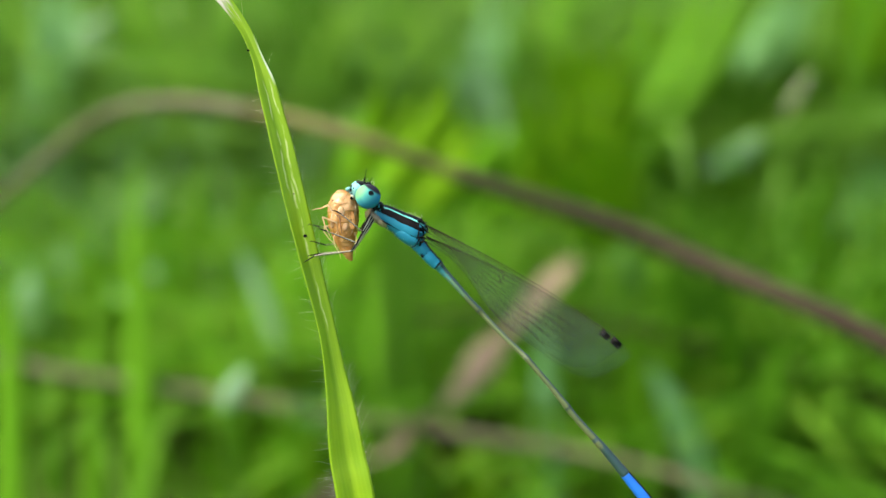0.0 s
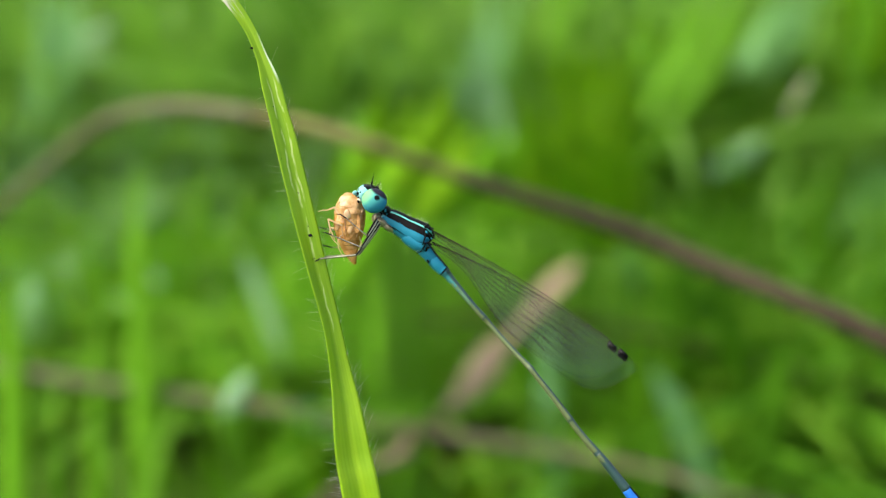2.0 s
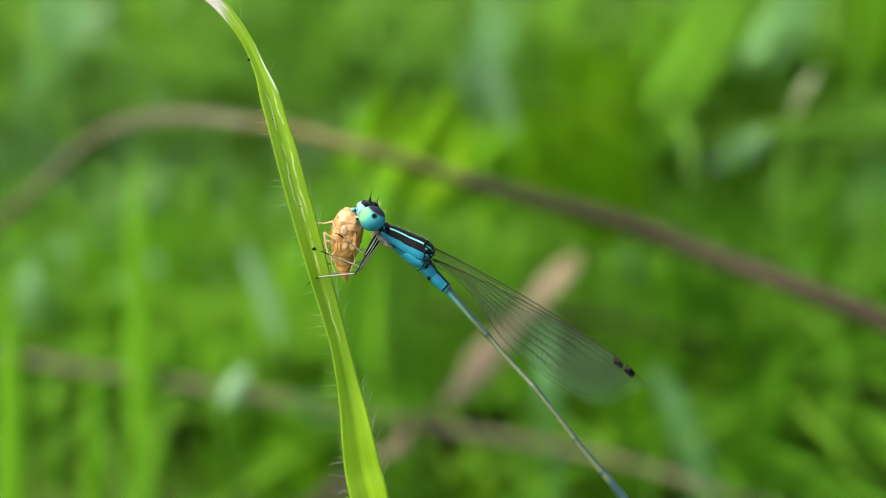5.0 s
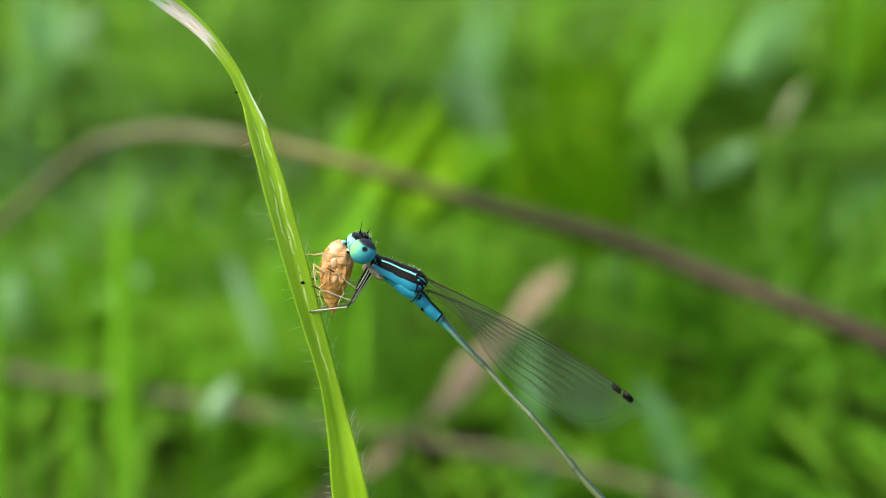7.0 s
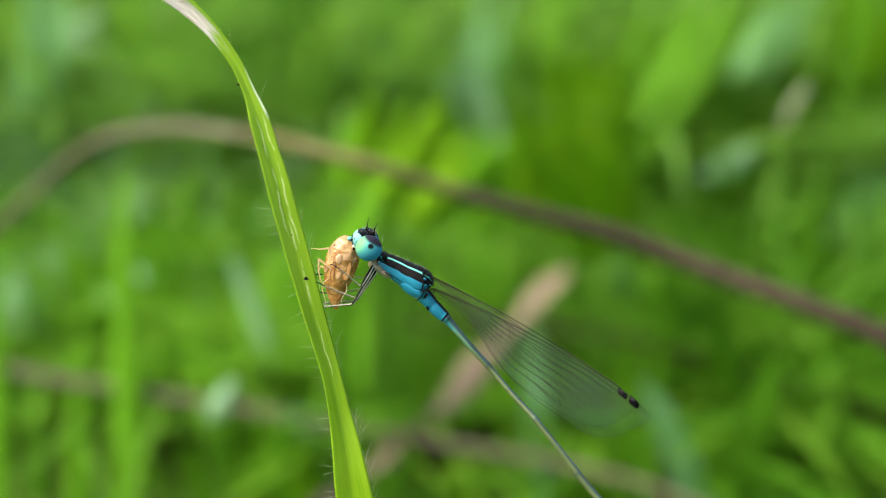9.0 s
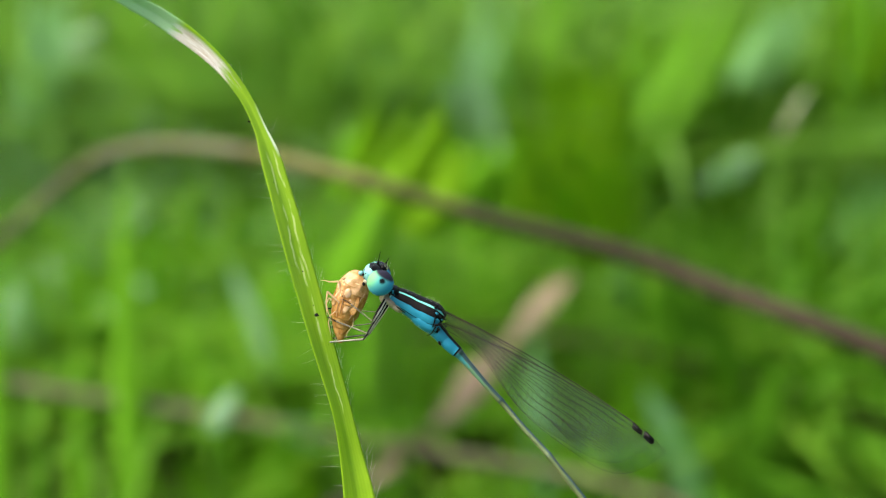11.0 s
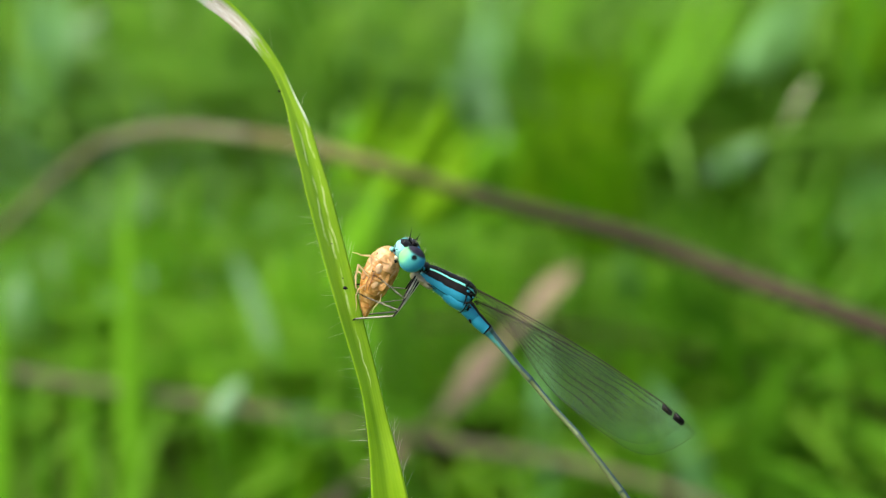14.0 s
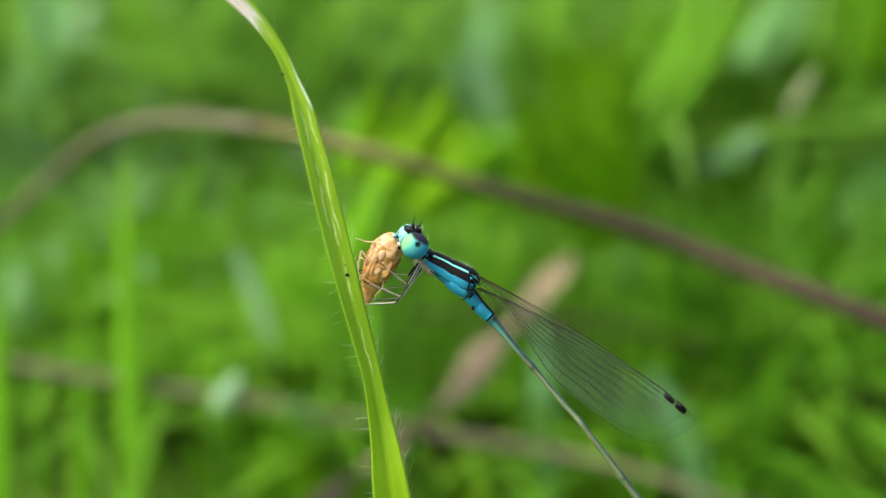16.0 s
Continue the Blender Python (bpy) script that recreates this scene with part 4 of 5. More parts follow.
    tube(bm, smooth_path(body_spots([(666, 376, 0.8, 10), (670, 379, 0.8, 14.5), (679.4, 384.4, 0.8, 18), (694, 391.3, 0.8, 19.5), (711, 400.3, 0.8, 21.5), (727.6, 408, 0.8, 23), (740, 413.5, 0.8, 21.5), (749, 418, 0.8, 15), (752, 420, 0.8, 9)]), 20), 150, UPV, thorax_paint, 0.95)
    part("thorax", bm, [BLUE, CYAN, BLACK, FACE], fly, "bright blue thorax with black and cyan stripes")
    bm = bmesh.new()
    blob(bm, body_spot(722, 421, 0.8), (31 * CELL, 0.66, 13.5 * CELL), pose(0, 0, 0, 0, 34, 0), 30, 40, lambda u: u * (1 + 0.05 * noise.noise(u * 2.0)), lambda u: 1 if u.x > 0.80 + 0.12 * noise.noise(u * 4) and u.z > -0.2 else 0)
    part("thorax_side_plate", bm, [BLUE, BLACK], fly, "bulging blue lower plate of the thorax")
    # side plates and sutures in relief
    for rows, mat, nm, lb in (
        ([(676, 396, 0.15, 1.0), (690, 405, 0.05, 0.8)], BLACK, "suture", "thin black suture line"),
        ([(738, 400, 0.12, 1.4), (741, 409, 0.06, 1.3), (740, 419, 0.04, 1.2), (737, 428, 0.10, 0.9)], BLACK, "suture", "black suture at the rear of the thorax"),
        ([(742, 427, 0.05, 1.3), (738, 434, 0.1, 1.1), (733, 440, 0.2, 0.9), (727, 442, 0.3, 0.6)], BLACK, "suture", "black suture at the rear of the thorax"),
        ([(740, 425, 0.0, 1.5), (748, 424, 0.1, 1.5)], BLACK, "suture", "black suture at the wing base")):
        bm = bmesh.new()
        tube(bm, smooth_path(body_spots(rows), 6), 6, (0, 1, 0))
        part(nm, bm, mat, fly, lb)
    for x, y, r, mat in ((743, 406, 3.8, BLUE), (747, 398, 3.6, BLACK), (751, 404, 1.8, BLUE), (748, 424, 3.2, BLACK), (745, 416, 3.0, BLUE), (752, 426, 2.6, BLACK), (745, 393, 2.6, BLACK), (754, 399, 2.2, BLACK), (755, 423, 2.0, BLACK), (749, 411, 2.4, BLACK), (742, 425, 2.4, BLACK), (757, 405, 1.8, BLACK),
                         (741, 397, 3.4, BLACK), (756, 411, 2.2, BLACK), (752, 416, 2.0, BLUE), (759, 427, 2.2, BLACK), (747, 432, 2.8, BLACK), (757, 416, 2.0, BLACK)):
        bm = bmesh.new()
        blob(bm, body_spot(x, y, 0.25), (r * 0.9 * CELL, 0.26, r * CELL * 0.62), pose(0, 0, 0, 0, 40, 0), 14, 18, lambda u: u * (1 + 0.45 * noise.noise(u * 2.1 + Vector((x, y, 0)))))
        part("wing_hinge_plate", bm, mat, fly)
    bm = bmesh.new()
    for k in range(70):
        f = rnd.random()
        p = body_spot(668 + 80 * f, 363 + 30 * f, rnd.uniform(0.2, 1.4))
        bristle(bm, p, (rnd.uniform(-0.3, 1.0), rnd.uniform(-0.3, 0.3), 1), rnd.uniform(0.10, 0.34), 0.0030, (rnd.uniform(-0.2, 0.3), 0, 0))
    for k in range(30):
        f = rnd.random()
        p = body_spot(672 + 60 * f, 398 + 40 * f, rnd.uniform(0.2, 1.4))
        bristle(bm, p, (rnd.uniform(-0.7, 0), rnd.uniform(-0.3, 0.3), -1), rnd.uniform(0.1, 0.22), 0.007)
    part("thorax_hairs", bm, HAIR, fly, "fine pale hairs along the back")
    # pale coxae under the chest
    for x, y, d, rx, rz, a in ((663, 390, 0.6, 15, 7.5, 34), (675, 398, 0.65, 14, 6.5, 32), (655, 383, 0.7, 8, 10, 24)):
        bm = bmesh.new()
        blob(bm, body_spot(x, y, d), (rx * CELL, 0.5, rz * CELL), pose(0, 0, 0, 0, a, 0), 18, 24, lambda u: u * (1 + 0.16 * noise.noise(u * 2.2 + Vector((x, 0, 0)))))
        part("coxa", bm, COXA, fly, "pale coxa at the leg base")

    # abdomen: ten slender segments, dark along the back
    BACK = (0.75, 0, 0.66)

    def seg_paint(dark, ring=0.06, fade=None):
        def paint(k, a):
            a = abs(a) * 57.3
            if k > 1 - ring or k < ring * 0.3:
                return 1
            if a < dark:
                return 1
            if fade is None:
                return 0
            f = k + 0.25 * noise.noise((k * 14, a * 0.06, 2))
            return 0 if f < fade else (3 if f < fade + 0.3 else 2)
        return paint

    def segment(rows, mats, dark, ring, fade=None, label="slender abdomen segment, dark along the back"):
        bm = bmesh.new()
        tube(bm, smooth_path(body_spots(rows), 8), 40, BACK, seg_paint(dark, ring, fade), 1.0)
        part("abdomen_segment", bm, mats, fly, label)

    segment([(728, 421, 1.0, 12.5), (738, 431, 1.0, 13.4), (747, 440.5, 1.0, 12.4), (755, 449.5, 1.1, 11.2)], [BLUE, BLACK, TEAL], 44, 0.06, label="blue abdomen base with black markings")
    segment([(754, 448.5, 1.1, 11), (762, 457, 1.1, 11.4), (771, 466, 1.2, 10.6), (778, 472, 1.2, 9.8)], [BLUE, BLACK, TEAL], 42, 0.07, label="blue abdomen segment, black along the back")
    segment([(777, 471, 1.2, 9.4), (786, 481, 1.3, 7.2), (810, 507, 1.2, 5.7), (835, 534, 1.2, 5.2), (851, 550, 1.2, 5.8)], [TEAL, DARK_TEAL, OLIVE, TEAL_OLIVE], 80, 0.035, 0.35)
    segment([(850, 549, 1.2, 5.6), (860, 560, 1.2, 4.7), (890, 592, 0.85, 4.6), (919, 620, 0.5, 4.8), (932, 633, 0.3, 5.6)], [OLIVE, DARK_TEAL, OLIVE], 64, 0.035)
    segment([(931, 632, 0.3, 5.4), (942, 645, 0.25, 4.7), (967, 674, 0.15, 4.9), (990, 702, 0.08, 5.4), (1002, 717, 0.05, 6.2)], [OLIVE, DARK_TEAL, OLIVE], 60, 0.04)
    segment([(1001, 716, 0.05, 6.0), (1013, 731, 0.03, 5.6), (1032, 752, 0.0, 6.0), (1051, 772, -0.05, 6.6)], [OLIVE, DARK_TEAL, OLIVE], 62, 0.08)
    segment([(1050, 771, -0.05, 6.6), (1061, 783, -0.08, 7.0), (1079, 804, -0.1, 7.6), (1100, 829, -0.15, 8.4)], [OLIVE, DARK_TEAL, DARK_TEAL, DARK_TEAL], 75, 0.08, 0.3, "dark abdomen segment, olive below")
    segment([(1099, 828, -0.15, 8.4), (1111, 842, -0.1, 9.4), (1127, 861, -0.1, 10.4), (1142, 880, -0.1, 10.8)], [TAIL_BLUE, BLACK, TAIL_BLUE], 46, 0.03, label="vivid blue tail segment")
    segment([(1141, 879, -0.1, 10.8), (1151, 892, -0.1, 10.8), (1160, 904, -0.1, 10.4)], [TAIL_BLUE, BLACK, TAIL_BLUE], 60, 0.06, label="blue and black tail segment")
    segment([(1159, 903, -0.1, 10.2), (1165, 911, -0.1, 9.2), (1171, 919, -0.1, 6)], [TAIL_BLUE, BLACK, TAIL_BLUE], 80, 0.1, label="short dark last tail segment")
    for x, y, x2, y2 in ((1168, 915, 1178, 927), (1166, 919, 1174, 933)):
        bm = bmesh.new()
        tube(bm, [(*body_spot(x, y, -0.1).lerp(body_spot(x2, y2, -0.1), t), w) for t, w in ((0, 0.12), (0.5, 0.10), (1, 0.04))], 8, (0, 1, 0))
        part("tail_clasper", bm, BLACK, fly, "short dark tail clasper")
    bm = bmesh.new()
    tube(bm, smooth_path(body_spots([(747, 452, 0.7, 1.8), (748, 456, 0.7, 1.8), (750, 458, 0.7, 1.3)]), 5), 8, (0, 1, 0))
    part("genital_lobe", bm, BLACK, fly, "small dark lobe under the abdomen base")

    # wings folded together over the back
    for root, length, turn_degrees, roll, seed, label in (((753, 407, 0.40), 15.1, 30.4, 1.5, 21, "clear folded forewing"), ((757, 428, 0.65), 13.7, 27.6, 0.5, 22, "clear folded hindwing"),
                                                          ((754, 408, 1.15), 15.1, 30.9, -0.5, 23, "clear folded forewing"), ((758, 428, 1.45), 13.7, 28.1, -1.5, 24, "clear folded hindwing")):
        wing(fly, root, length, turn_degrees, roll, seed, label, seed > 22)

    # legs: femur, tibia, tarsus
    def leg(hip, knee, ankle, toe, dark, slim=1.0):
        holder = new("leg")
        holder.parent = fly
        h, k, a, t = (body_spot(*q) for q in (hip, knee, ankle, toe))
        bm = bmesh.new()
        tube(bm, smooth_path([(*h, 0.085), (*h.lerp(k, 0.4), 0.105), (*k, 0.065)], 12), 20, (-0.38, -0.92, 0.0), lambda f, g: 1 if abs(g) < dark else 0)
        part("femur", bm, [PALE, BLACK], holder, "pale femur with a black stripe")
        bm = bmesh.new()
        tube(bm, smooth_path([(*k, 0.065 * slim), (*k.lerp(a, 0.12), 0.06 * slim), (*k.lerp(a, 0.7), 0.055 * slim), (*a, 0.045 * slim)], 16), 14, (0, 0.3, 1), lambda f, g: 1 if abs(g) < 0.4 or 2.2 < abs(g) < 2.8 or f < 0.08 or noise.noise((f * 40, g * 1.5, 3)) > 0.33 else 0)
        part("tibia", bm, [SHANK, DARK_HAIR], holder, "clear grey tibia with dark edges")
        bm = bmesh.new()
        tube(bm, smooth_path([(*a, 0.042), (*a.lerp(t, 0.5), 0.036), (*t, 0.026)], 4), 8, (0, 0, 1))
        hook = (t - a).normalized()
        bristle(bm, t, hook + Vector((0, 0, -0.6)), 0.18, 0.022)
        part("tarsus", bm, BLACK, holder, "dark tarsus with a hooked claw")
        bm = bmesh.new()
        for i in range(11):
            f = 0.12 + 0.08 * i
            for sgn in (1, -1):
                along_leg = (a - k).normalized()
                side = along_leg.cross(Vector((0, 1, 0))).normalized() * sgn
                bristle(bm, k.lerp(a, f), side + along_leg * 0.7 + Vector((0, rnd.uniform(-0.5, 0.5), 0)), rnd.uniform(0.22, 0.36), 0.006)
        for i in range(7):
            side = (k - h).normalized().cross(Vector((0, 1, 0))).normalized()
            bristle(bm, h.lerp(k, 0.2 + 0.1 * i), side * rnd.choice((1, -1)) + Vector((0, rnd.uniform(-0.4, 0.4), 0)), 0.22, 0.006)
        part("leg_bristles", bm, DARK_HAIR, holder, "row of fine dark bristles")

    leg((656, 386, 0.2), (640, 417, -1.2), (604, 389, -1.45), (592, 382, -1.4), 0.95, 0.62)
    leg((659, 389, 0.2), (632, 437, -1.1), (580, 418, -1.3), (567, 413, -0.9), 0.95, 0.75)
    leg((663, 392, 0.3), (624, 449, -0.2), (562, 457, 0.2), (543, 469, 0.38), 1.0)
    leg((657, 386, 1.4), (640, 410, 1.9), (570, 405, 1.5), (552, 403, 0.4), 0.9, 0.6)
    leg((660, 390, 1.5), (638, 428, 2.0), (582, 436, 1.6), (556, 432, 0.3), 0.9, 0.6)
    leg((663, 392, 1.5), (628, 446, 1.4), (572, 452, 0.9), (552, 457, 0.2), 0.9, 0.8)
    return tagged(fly, "slender blue and black damselfly clinging to the leaf", "damselfly")


def prey():
    """The pale hopper nymph: a plump body held head up in the jaws, in overlapping plates, its wing pads and legs folded along it."""
    bug = new("hopper_nymph")
    outline = smooth_path([(613, 348, 0.45, 5), (613, 351, 0.45, 12), (613.5, 357, 0.45, 18), (614, 365, 0.46, 22), (614.5, 377, 0.48, 25), (615, 391, 0.5, 26.2), (615.5, 405, 0.5, 25.2), (617, 420, 0.52, 22), (619, 434, 0.55, 17), (622, 448, 0.58, 11.5), (626, 458, 0.6, 7.5), (630, 468, 0.6, 2.5)], 12)
    mid = spot(614, 395, 0.5)

    def shell(low, high, swell, flare, name, mat, label, wobble=0.05):
        """One plate round the body between two rows, wider at its rear edge."""
        rows = []
        for x, y, d, r in outline:
            if low - 2 <= y <= high + 2:
                f = min(1, max(0, (y - low) / (high - low)))
                rows.append((x, y, d, r * 1.04 * (swell + flare * f * f)))
        bm = bmesh.new()
        tube(bm, spots(rows), 64, (0, 1, 0))
        for v in bm.verts:
            v.co.y = mid.y + (v.co.y - mid.y) * 0.80
            v.co += Vector((noise.noise(v.co * 2.6), noise.noise(v.co * 2.6 + Vector((7, 0, 0))), noise.noise(v.co * 2.6 + Vector((0, 9, 0))))) * wobble
            v.co += Vector((noise.noise(v.co * 7), noise.noise(v.co * 7 + Vector((7, 0, 0))), 0)) * 0.026
        part(name, bm, mat, bug, label)

    shell(346, 371, 0.985, 0.02, "head", PREY_FRONT, "pale translucent amber head")
    shell(369, 383, 0.995, 0.015, "pronotum", PREY_FRONT, "pale amber shield behind the head")
    shell(381, 403, 0.98, 0.025, "thorax", PREY_BODY, "amber thorax")
    for k, (a, b) in enumerate(((400, 411), (409, 419), (417, 427), (425, 435), (433, 443), (441, 451), (449, 469))):
        shell(a, b, 0.982, 0.016 if k < 6 else 0.0, "abdomen_ring", PREY_BODY, "amber abdomen ring with a paler rear edge", 0.04)

    def plate(x, y, d, rx, rz, a, mat, name, label, thick=0.035, lump=0.12):
        bm = bmesh.new()
        blob(bm, spot(x, y, d), (rx * CELL, thick, rz * CELL), pose(0, 0, 0, 0, a, 0), 16, 22, lambda u: u * (1 + lump * noise.noise(u * 2.1 + Vector((x, 0, 0)))))
        part(name, bm, mat, bug, label)

    plate(610.5, 385, -0.25, 5.8, 8.0, -8, PREY_PALE, "wing_pad", "pale glassy oval wing pad", 0.09, 0.06)
    plate(597, 398, -0.05, 5.0, 16, 10, PREY_FRONT, "wing_pad", "long pale amber wing pad", 0.06)
    plate(628, 399, -0.10, 6.6, 17, -8, PREY_BODY, "wing_pad", "long amber wing pad", 0.05)
    plate(617, 404, -0.20, 5.4, 14, 2, PREY_FRONT, "wing_pad", "long amber wing pad", 0.05)
    plate(603, 372, -0.10, 7.0, 6.0, 20, PREY_FRONT, "cheek", "pale translucent cheek", 0.05)
    plate(620, 371, -0.14, 7.4, 6.4, -14, PREY_FRONT, "cheek", "pale translucent cheek", 0.05)
    plate(628, 362, -0.06, 2.4, 3.0, -30, BLACK, "eye", "small dark eye", 0.06)
    plate(596, 367, 0.04, 1.6, 2.6, 16, PREY_DARK, "eye", "small brown eye", 0.05)
    plate(604, 393, -0.30, 1.3, 1.0, 30, BLACK, "dark_mark", "tiny dark mark on the thorax", 0.03)

    def ridge(mat, *rows):
        bm = bmesh.new()
        tube(bm, smooth_path(spots(rows), 8), 8, (0, 1, 0))
        part("ridge", bm, mat, bug, "low pale ridge along the back")

    ridge(PREY_PALE, (592, 376, 0.10, 1.2), (598, 384, -0.08, 0.9), (602, 398, -0.17, 0.9), (604, 414, -0.17, 0.7), (608, 428, -0.06, 0.5))
    ridge(PREY_PALE, (636, 376, 0.10, 1.0), (633, 390, 0.0, 0.9), (631, 408, -0.02, 0.8), (629, 424, 0.02, 0.6))
    ridge(PREY_DARK, (604, 380, -0.20, 0.5), (607, 396, -0.29, 0.8), (610, 412, -0.27, 0.7), (612, 424, -0.18, 0.4))

    def limb(*rows):
        bm = bmesh.new()
        joints = [(*p[:3], p[3] * 0.52) for p in spots(rows)]
        knots = [tuple(a + (b - a) * f for a, b in zip(p, q)) for p, q in zip(joints, joints[1:]) for f in (0.0, 0.2, 0.8)] + [joints[-1]]
        tube(bm, smooth_path(knots, 3), 10, (0, 1, 0))
        part("leg", bm, PREY_LEG, bug, "thin clear amber leg")

    limb((600, 390, 0.0, 3.4), (588, 375, -0.05, 3.4), (575, 381, -0.12, 2.2), (569, 381, -0.15, 1.6), (561, 384, -0.15, 0.8))
    limb((604, 405, -0.16, 3.0), (579, 396, -0.28, 3.2), (583, 411, -0.34, 2.2), (590, 424, -0.36, 1.6), (593, 431, -0.36, 0.8))
    limb((598, 410, 0.5, 2.6), (584, 409, 0.7, 2.6), (583, 419, 0.75, 2.0), (592, 431, 0.7, 1.6), (603, 441, 0.6, 0.8))
    limb((604, 420, 0.0, 1.8), (598, 430, -0.1, 2.0), (600, 443, -0.1, 1.6), (609, 457, 0.1, 1.0), (612, 466, 0.2, 0.5))
    limb((634, 420, 0.2, 1.6), (638, 432, 0.2, 1.6), (634, 446, 0.2, 1.2), (637, 458, 0.3, 0.5))
    rnd = random.Random(9)
    bm = bmesh.new()
    for k in range(120):
        x, y, d, r = rnd.choice(outline[10:])
        side = rnd.choice((-1, 1))
        bristle(bm, spot(x + side * r * 0.96, y, 0.45), (side, rnd.uniform(-1, 0.3), rnd.uniform(-1.2, 0.2)), rnd.uniform(0.06, 0.24), 0.006)
    part("bristles", bm, PREY_LEG, bug)
    return tagged(bug, "pale amber hopper nymph held in the damselfly's jaws", "insect")


leaf_thing, fly_thing, prey_thing = near_leaf(), damselfly(), prey()

# The leaf sways and carries the damselfly: seconds, place in millimetres and turn in degrees, in the view frame.
LEAF_ROWS = [
    (0, -5.19, 67.94, -0.53, -5.21, 0.14, 1.06),
    (0.5, -4.80, 67.58, -0.26, -4.46, 0.43, 0.90),
    (1, -4.74, 67.45, -0.51, -4.02, 0.38, 0.53),
    (1.5, -4.52, 67.41, -0.39, -3.59, 0.56, 0.27),
    (2, -4.74, 67.22, -0.34, -3.20, 0.43, 0.18),
    (2.5, -5.06, 67.26, -0.50, -3.27, 0.08, 0.19),
    (3, -4.47, 67.29, -0.65, -3.04, 0.14, 0.30),
    (3.2, -4.29, 67.50, -0.12, -2.98, 0.08, 0.22),
    (5.3, -5.15, 67.65, 0.83, 0.13, -1.69, -2.67),
    (5.5, -5.33, 67.82, 0.41, 0.33, -1.90, -2.83),
    (6, -5.11, 67.79, -0.20, 0.47, -1.75, -3.12),
    (6.5, -5.03, 67.67, 0.19, 0.59, -1.52, -3.45),
    (7, -4.88, 67.48, -0.07, 0.92, -1.13, -3.81),
    (7.5, -5.11, 67.50, -0.21, 1.27, -1.32, -4.26),
    (8, -4.25, 67.50, 0.41, 1.58, -0.64, -4.34),
    (8.5, -4.37, 67.53, 0.56, 1.74, -0.69, -4.30),
    (9, -4.60, 67.25, 0.14, 1.67, -0.97, -4.16),
    (9.5, -4.89, 66.84, -0.18, 1.56, -1.03, -4.13),
    (9.7, -4.62, 66.93, -0.51, 1.52, -1.01, -4.23),
    (11.8, -4.27, 67.94, -1.06, 0.74, -0.63, -5.63),
    (12, -4.29, 68.07, -0.93, 0.74, -0.63, -5.63),
    (12.5, -4.31, 67.91, -1.10, 0.85, -0.62, -5.53),
    (13, -3.92, 67.74, -0.91, 0.97, -0.26, -5.24),
    (13.5, -3.91, 67.60, -0.58, 1.52, -0.26, -4.82),
    (14, -3.32, 67.51, -0.57, 1.66, -0.11, -4.67),
    (14.5, -3.19, 66.85, -0.24, 2.19, 0.31, -4.21),
    (15, -3.08, 67.13, -0.29, 2.18, 0.46, -4.14),
    (15.5, -3.16, 67.45, -0.48, 2.07, 0.26, -4.02),
    (16, -2.95, 67.22, -0.23, 2.11, 0.39, -3.87),
]

# The damselfly shifts a little on the leaf as it feeds.
SWAY_ROWS = [
    (0, -5.04, 67.49, -0.07, -3.97, 0.71, 2.79),
    (0.5, -4.79, 67.25, 0.12, -3.12, 2.20, 1.90),
    (1, -4.70, 67.06, -0.12, -2.69, 2.40, 0.91),
    (1.5, -4.43, 67.30, -0.08, -2.60, 2.52, 0.43),
    (2, -4.62, 67.09, -0.16, -2.58, 2.61, -0.06),
    (2.5, -4.87, 66.97, -0.30, -2.68, 1.85, 0.47),
    (3, -4.30, 67.13, -0.45, -2.43, 1.89, 0.78),
    (3.2, -4.11, 67.40, 0.06, -2.40, 1.79, 0.90),
    (5.3, -5.26, 67.37, 0.71, -0.51, 0.34, -2.82),
    (5.5, -5.35, 67.50, 0.26, -0.36, -0.39, -2.34),
    (6, -5.09, 67.34, -0.32, 0.00, -0.66, -2.67),
    (6.5, -5.01, 67.46, 0.08, 0.34, -0.71, -3.08),
    (7, -4.92, 67.44, -0.13, 0.63, -0.75, -4.00),
    (7.5, -5.15, 67.48, -0.29, 0.93, -0.69, -5.02),
    (8, -4.31, 68.02, 0.35, 1.12, 0.17, -5.62),
    (8.5, -4.46, 68.03, 0.44, 1.31, 1.08, -5.10),
    (9, -4.62, 67.52, 0.02, 1.42, 0.70, -4.48),
    (9.5, -4.83, 67.13, -0.38, 1.34, 0.60, -4.29),
    (9.7, -4.56, 67.21, -0.72, 1.29, 0.62, -4.40),
    (11.8, -4.23, 67.74, -1.18, 1.04, 0.95, -5.61),
    (12, -4.25, 67.87, -1.05, 1.04, 0.95, -5.61),
    (12.5, -4.30, 67.86, -1.19, 0.88, 0.85, -5.93),
    (13, -3.82, 67.70, -1.04, 1.16, 0.95, -5.25),
    (13.5, -3.89, 67.71, -0.76, 1.60, 1.57, -4.71),
    (14, -3.21, 67.47, -0.76, 1.69, 1.82, -4.48),
    (14.5, -3.10, 67.71, -0.47, 1.62, 2.54, -4.84),
    (15, -3.04, 67.69, -0.48, 1.71, 2.55, -4.94),
    (15.5, -3.05, 67.86, -0.62, 1.93, 1.48, -3.96),
    (16, -2.87, 67.81, -0.40, 2.00, 2.16, -4.17),
]

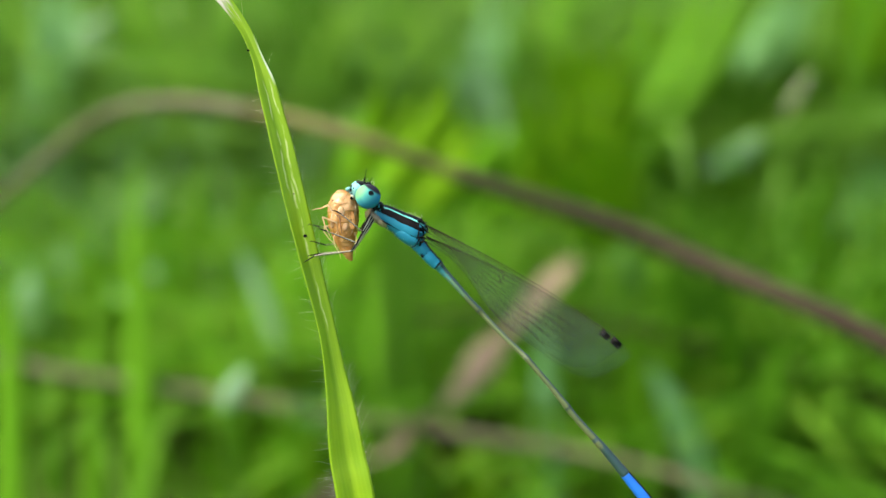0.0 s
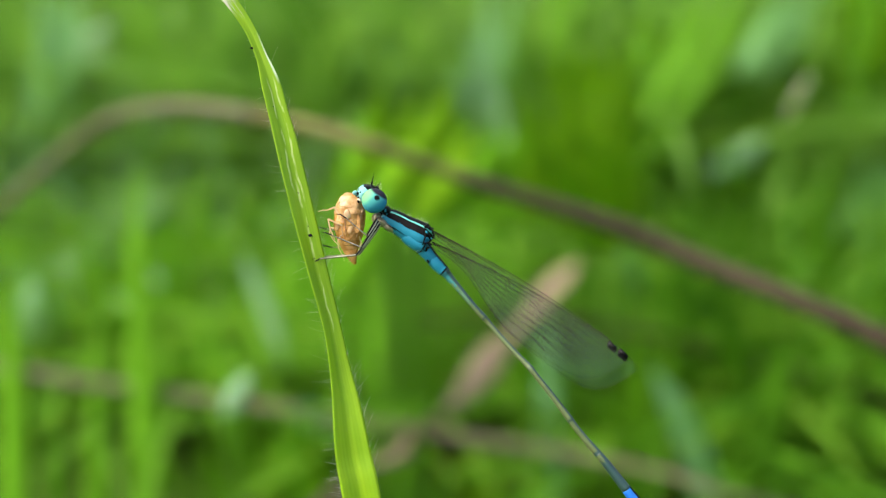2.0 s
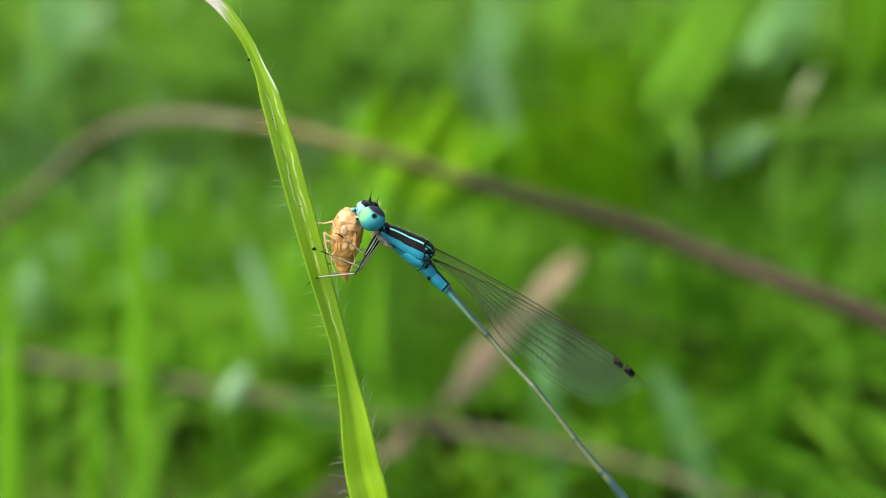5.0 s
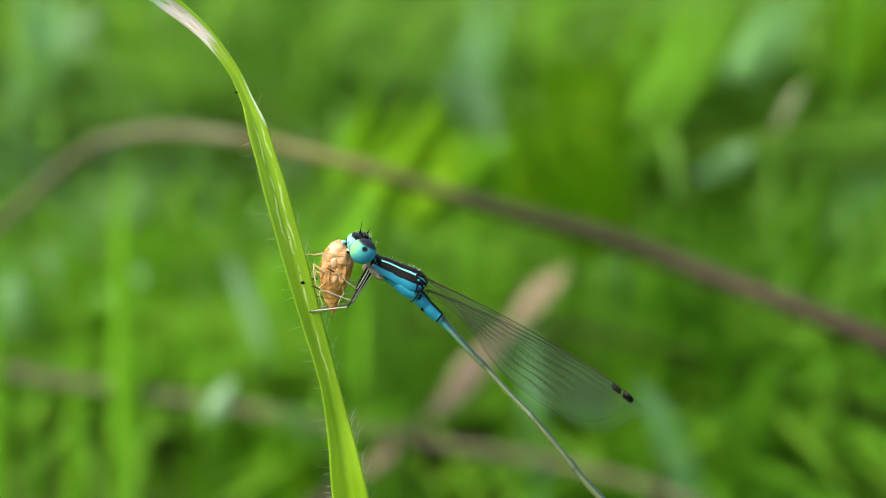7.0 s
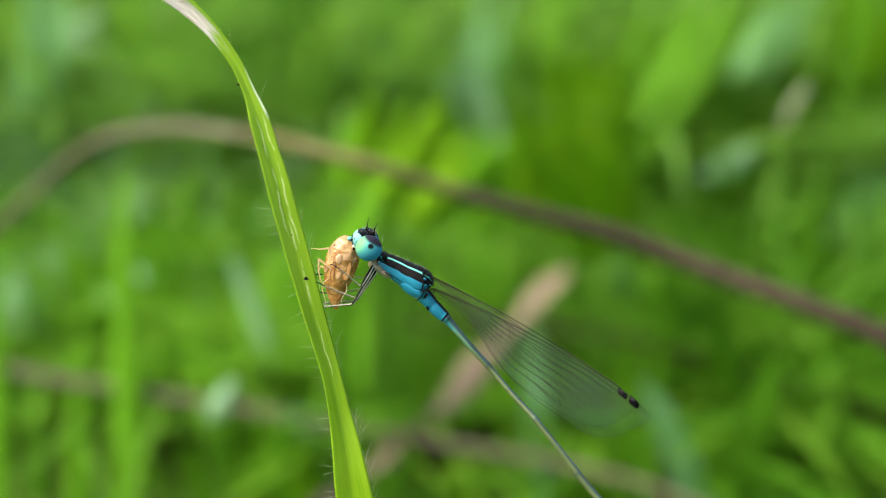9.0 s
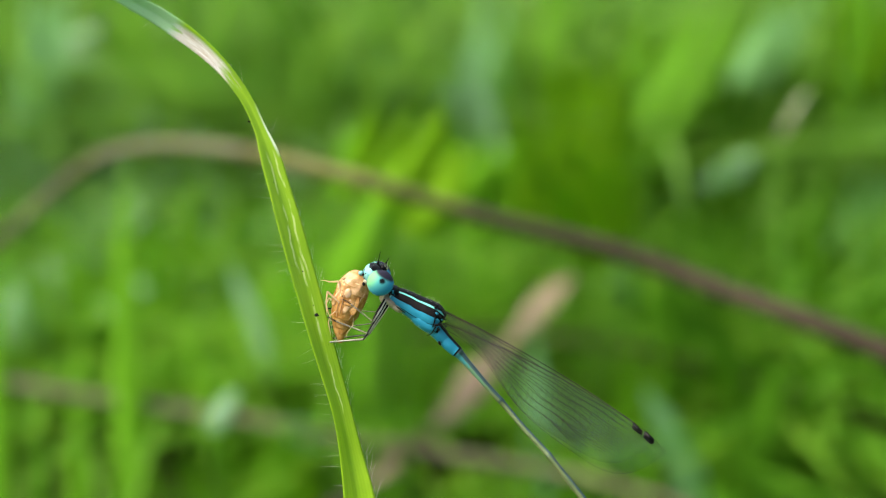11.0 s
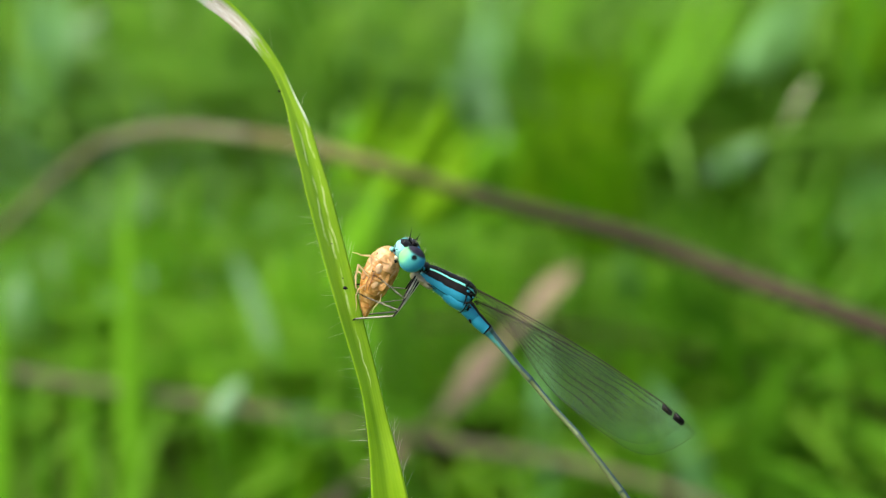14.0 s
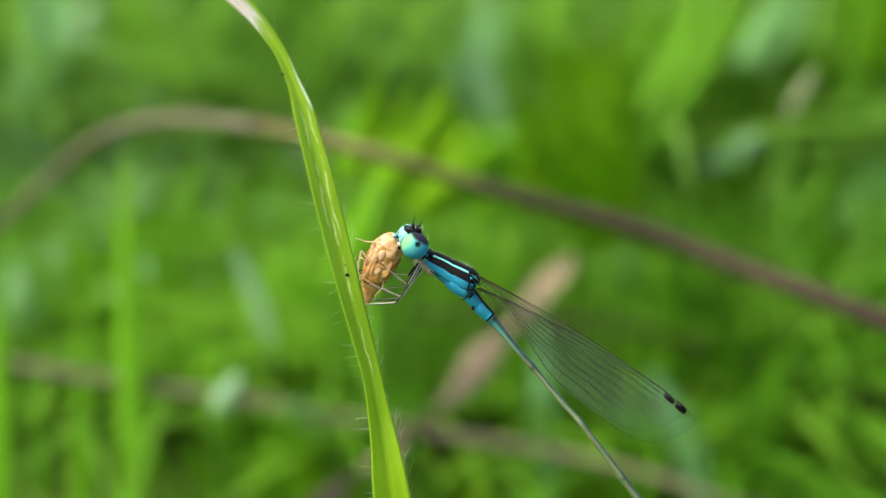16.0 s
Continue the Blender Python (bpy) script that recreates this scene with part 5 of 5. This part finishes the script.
# The prey turns slowly in the jaws: seconds, degrees clockwise as seen, shift in millimetres to the right and up.
CHEW_ROWS = [(0, 0, 0, 0), (1.5, 1, 0.01, 0.02), (3.2, 4, 0.05, 0.07), (5.5, 12, 0.13, 0.14), (7, 15, 0.16, 0.14), (9, 17, 0.19, 0.14), (12.5, 26, 0.26, 0.11), (14.5, 28, 0.26, 0.10), (16, 28, 0.27, 0.10)]
JAW = spot(613, 352, 0.4)


# The arching stem drifts and sinks a little on its near side: seconds, shift in millimetres to the right and up, degrees clockwise as seen about a knot in its middle.
STEM_ROWS = [(0, -0.7, -0.5, 0.5), (1.0, -0.5, -0.2, 0.6), (2.0, -0.4, -0.3, 0.5), (3.2, -0.4, -0.8, 0.4), (4.3, 0.1, 0.3, -1.5), (5.3, 0.5, 0.4, -3.0), (6.0, 1.1, -0.1, -2.9), (7, 1.3, 0.0, -2.8),
             (8.2, 1.4, 0.8, -3.0), (9.7, 1.2, 0.1, -2.8), (12, 1.3, -0.8, -2.8), (13, 1.5, -0.6, -2.8), (14.5, 2.0, 0.2, -2.7), (16, 2.7, 0.1, -2.6)]
KNOT = Vector((20.3, 130.0, 2.6)) * STEM_AWAY * MM


def motions():
    knot = Matrix.Translation(KNOT)
    walk(arching, [(t, VIEW @ knot @ pose(x * MM, 0, z * MM, 0, a, 0) @ knot.inverted() @ VIEW.inverted()) for t, x, z, a in STEM_ROWS])
    sway = [(t, VIEW @ pose(x * MM, y * MM, z * MM, rx, ry, rz)) for t, x, y, z, rx, ry, rz in SWAY_ROWS]
    walk(leaf_thing, [(t, VIEW @ pose(x * MM, y * MM, z * MM, rx, ry, rz)) for t, x, y, z, rx, ry, rz in LEAF_ROWS])
    walk(fly_thing, sway)
    times = [r[0] for r in CHEW_ROWS]
    hold = []
    for t, m in sway:
        a, dx, dz = (float(np.interp(t, times, [r[i] for r in CHEW_ROWS])) for i in (1, 2, 3))
        turn = Matrix.Translation((JAW + Vector((dx, 0, dz))) * MM) @ pose(0, 0, 0, 0, a, 0) @ Matrix.Translation(-JAW * MM)
        hold.append((t, m @ turn))
    walk(prey_thing, hold)


motions()
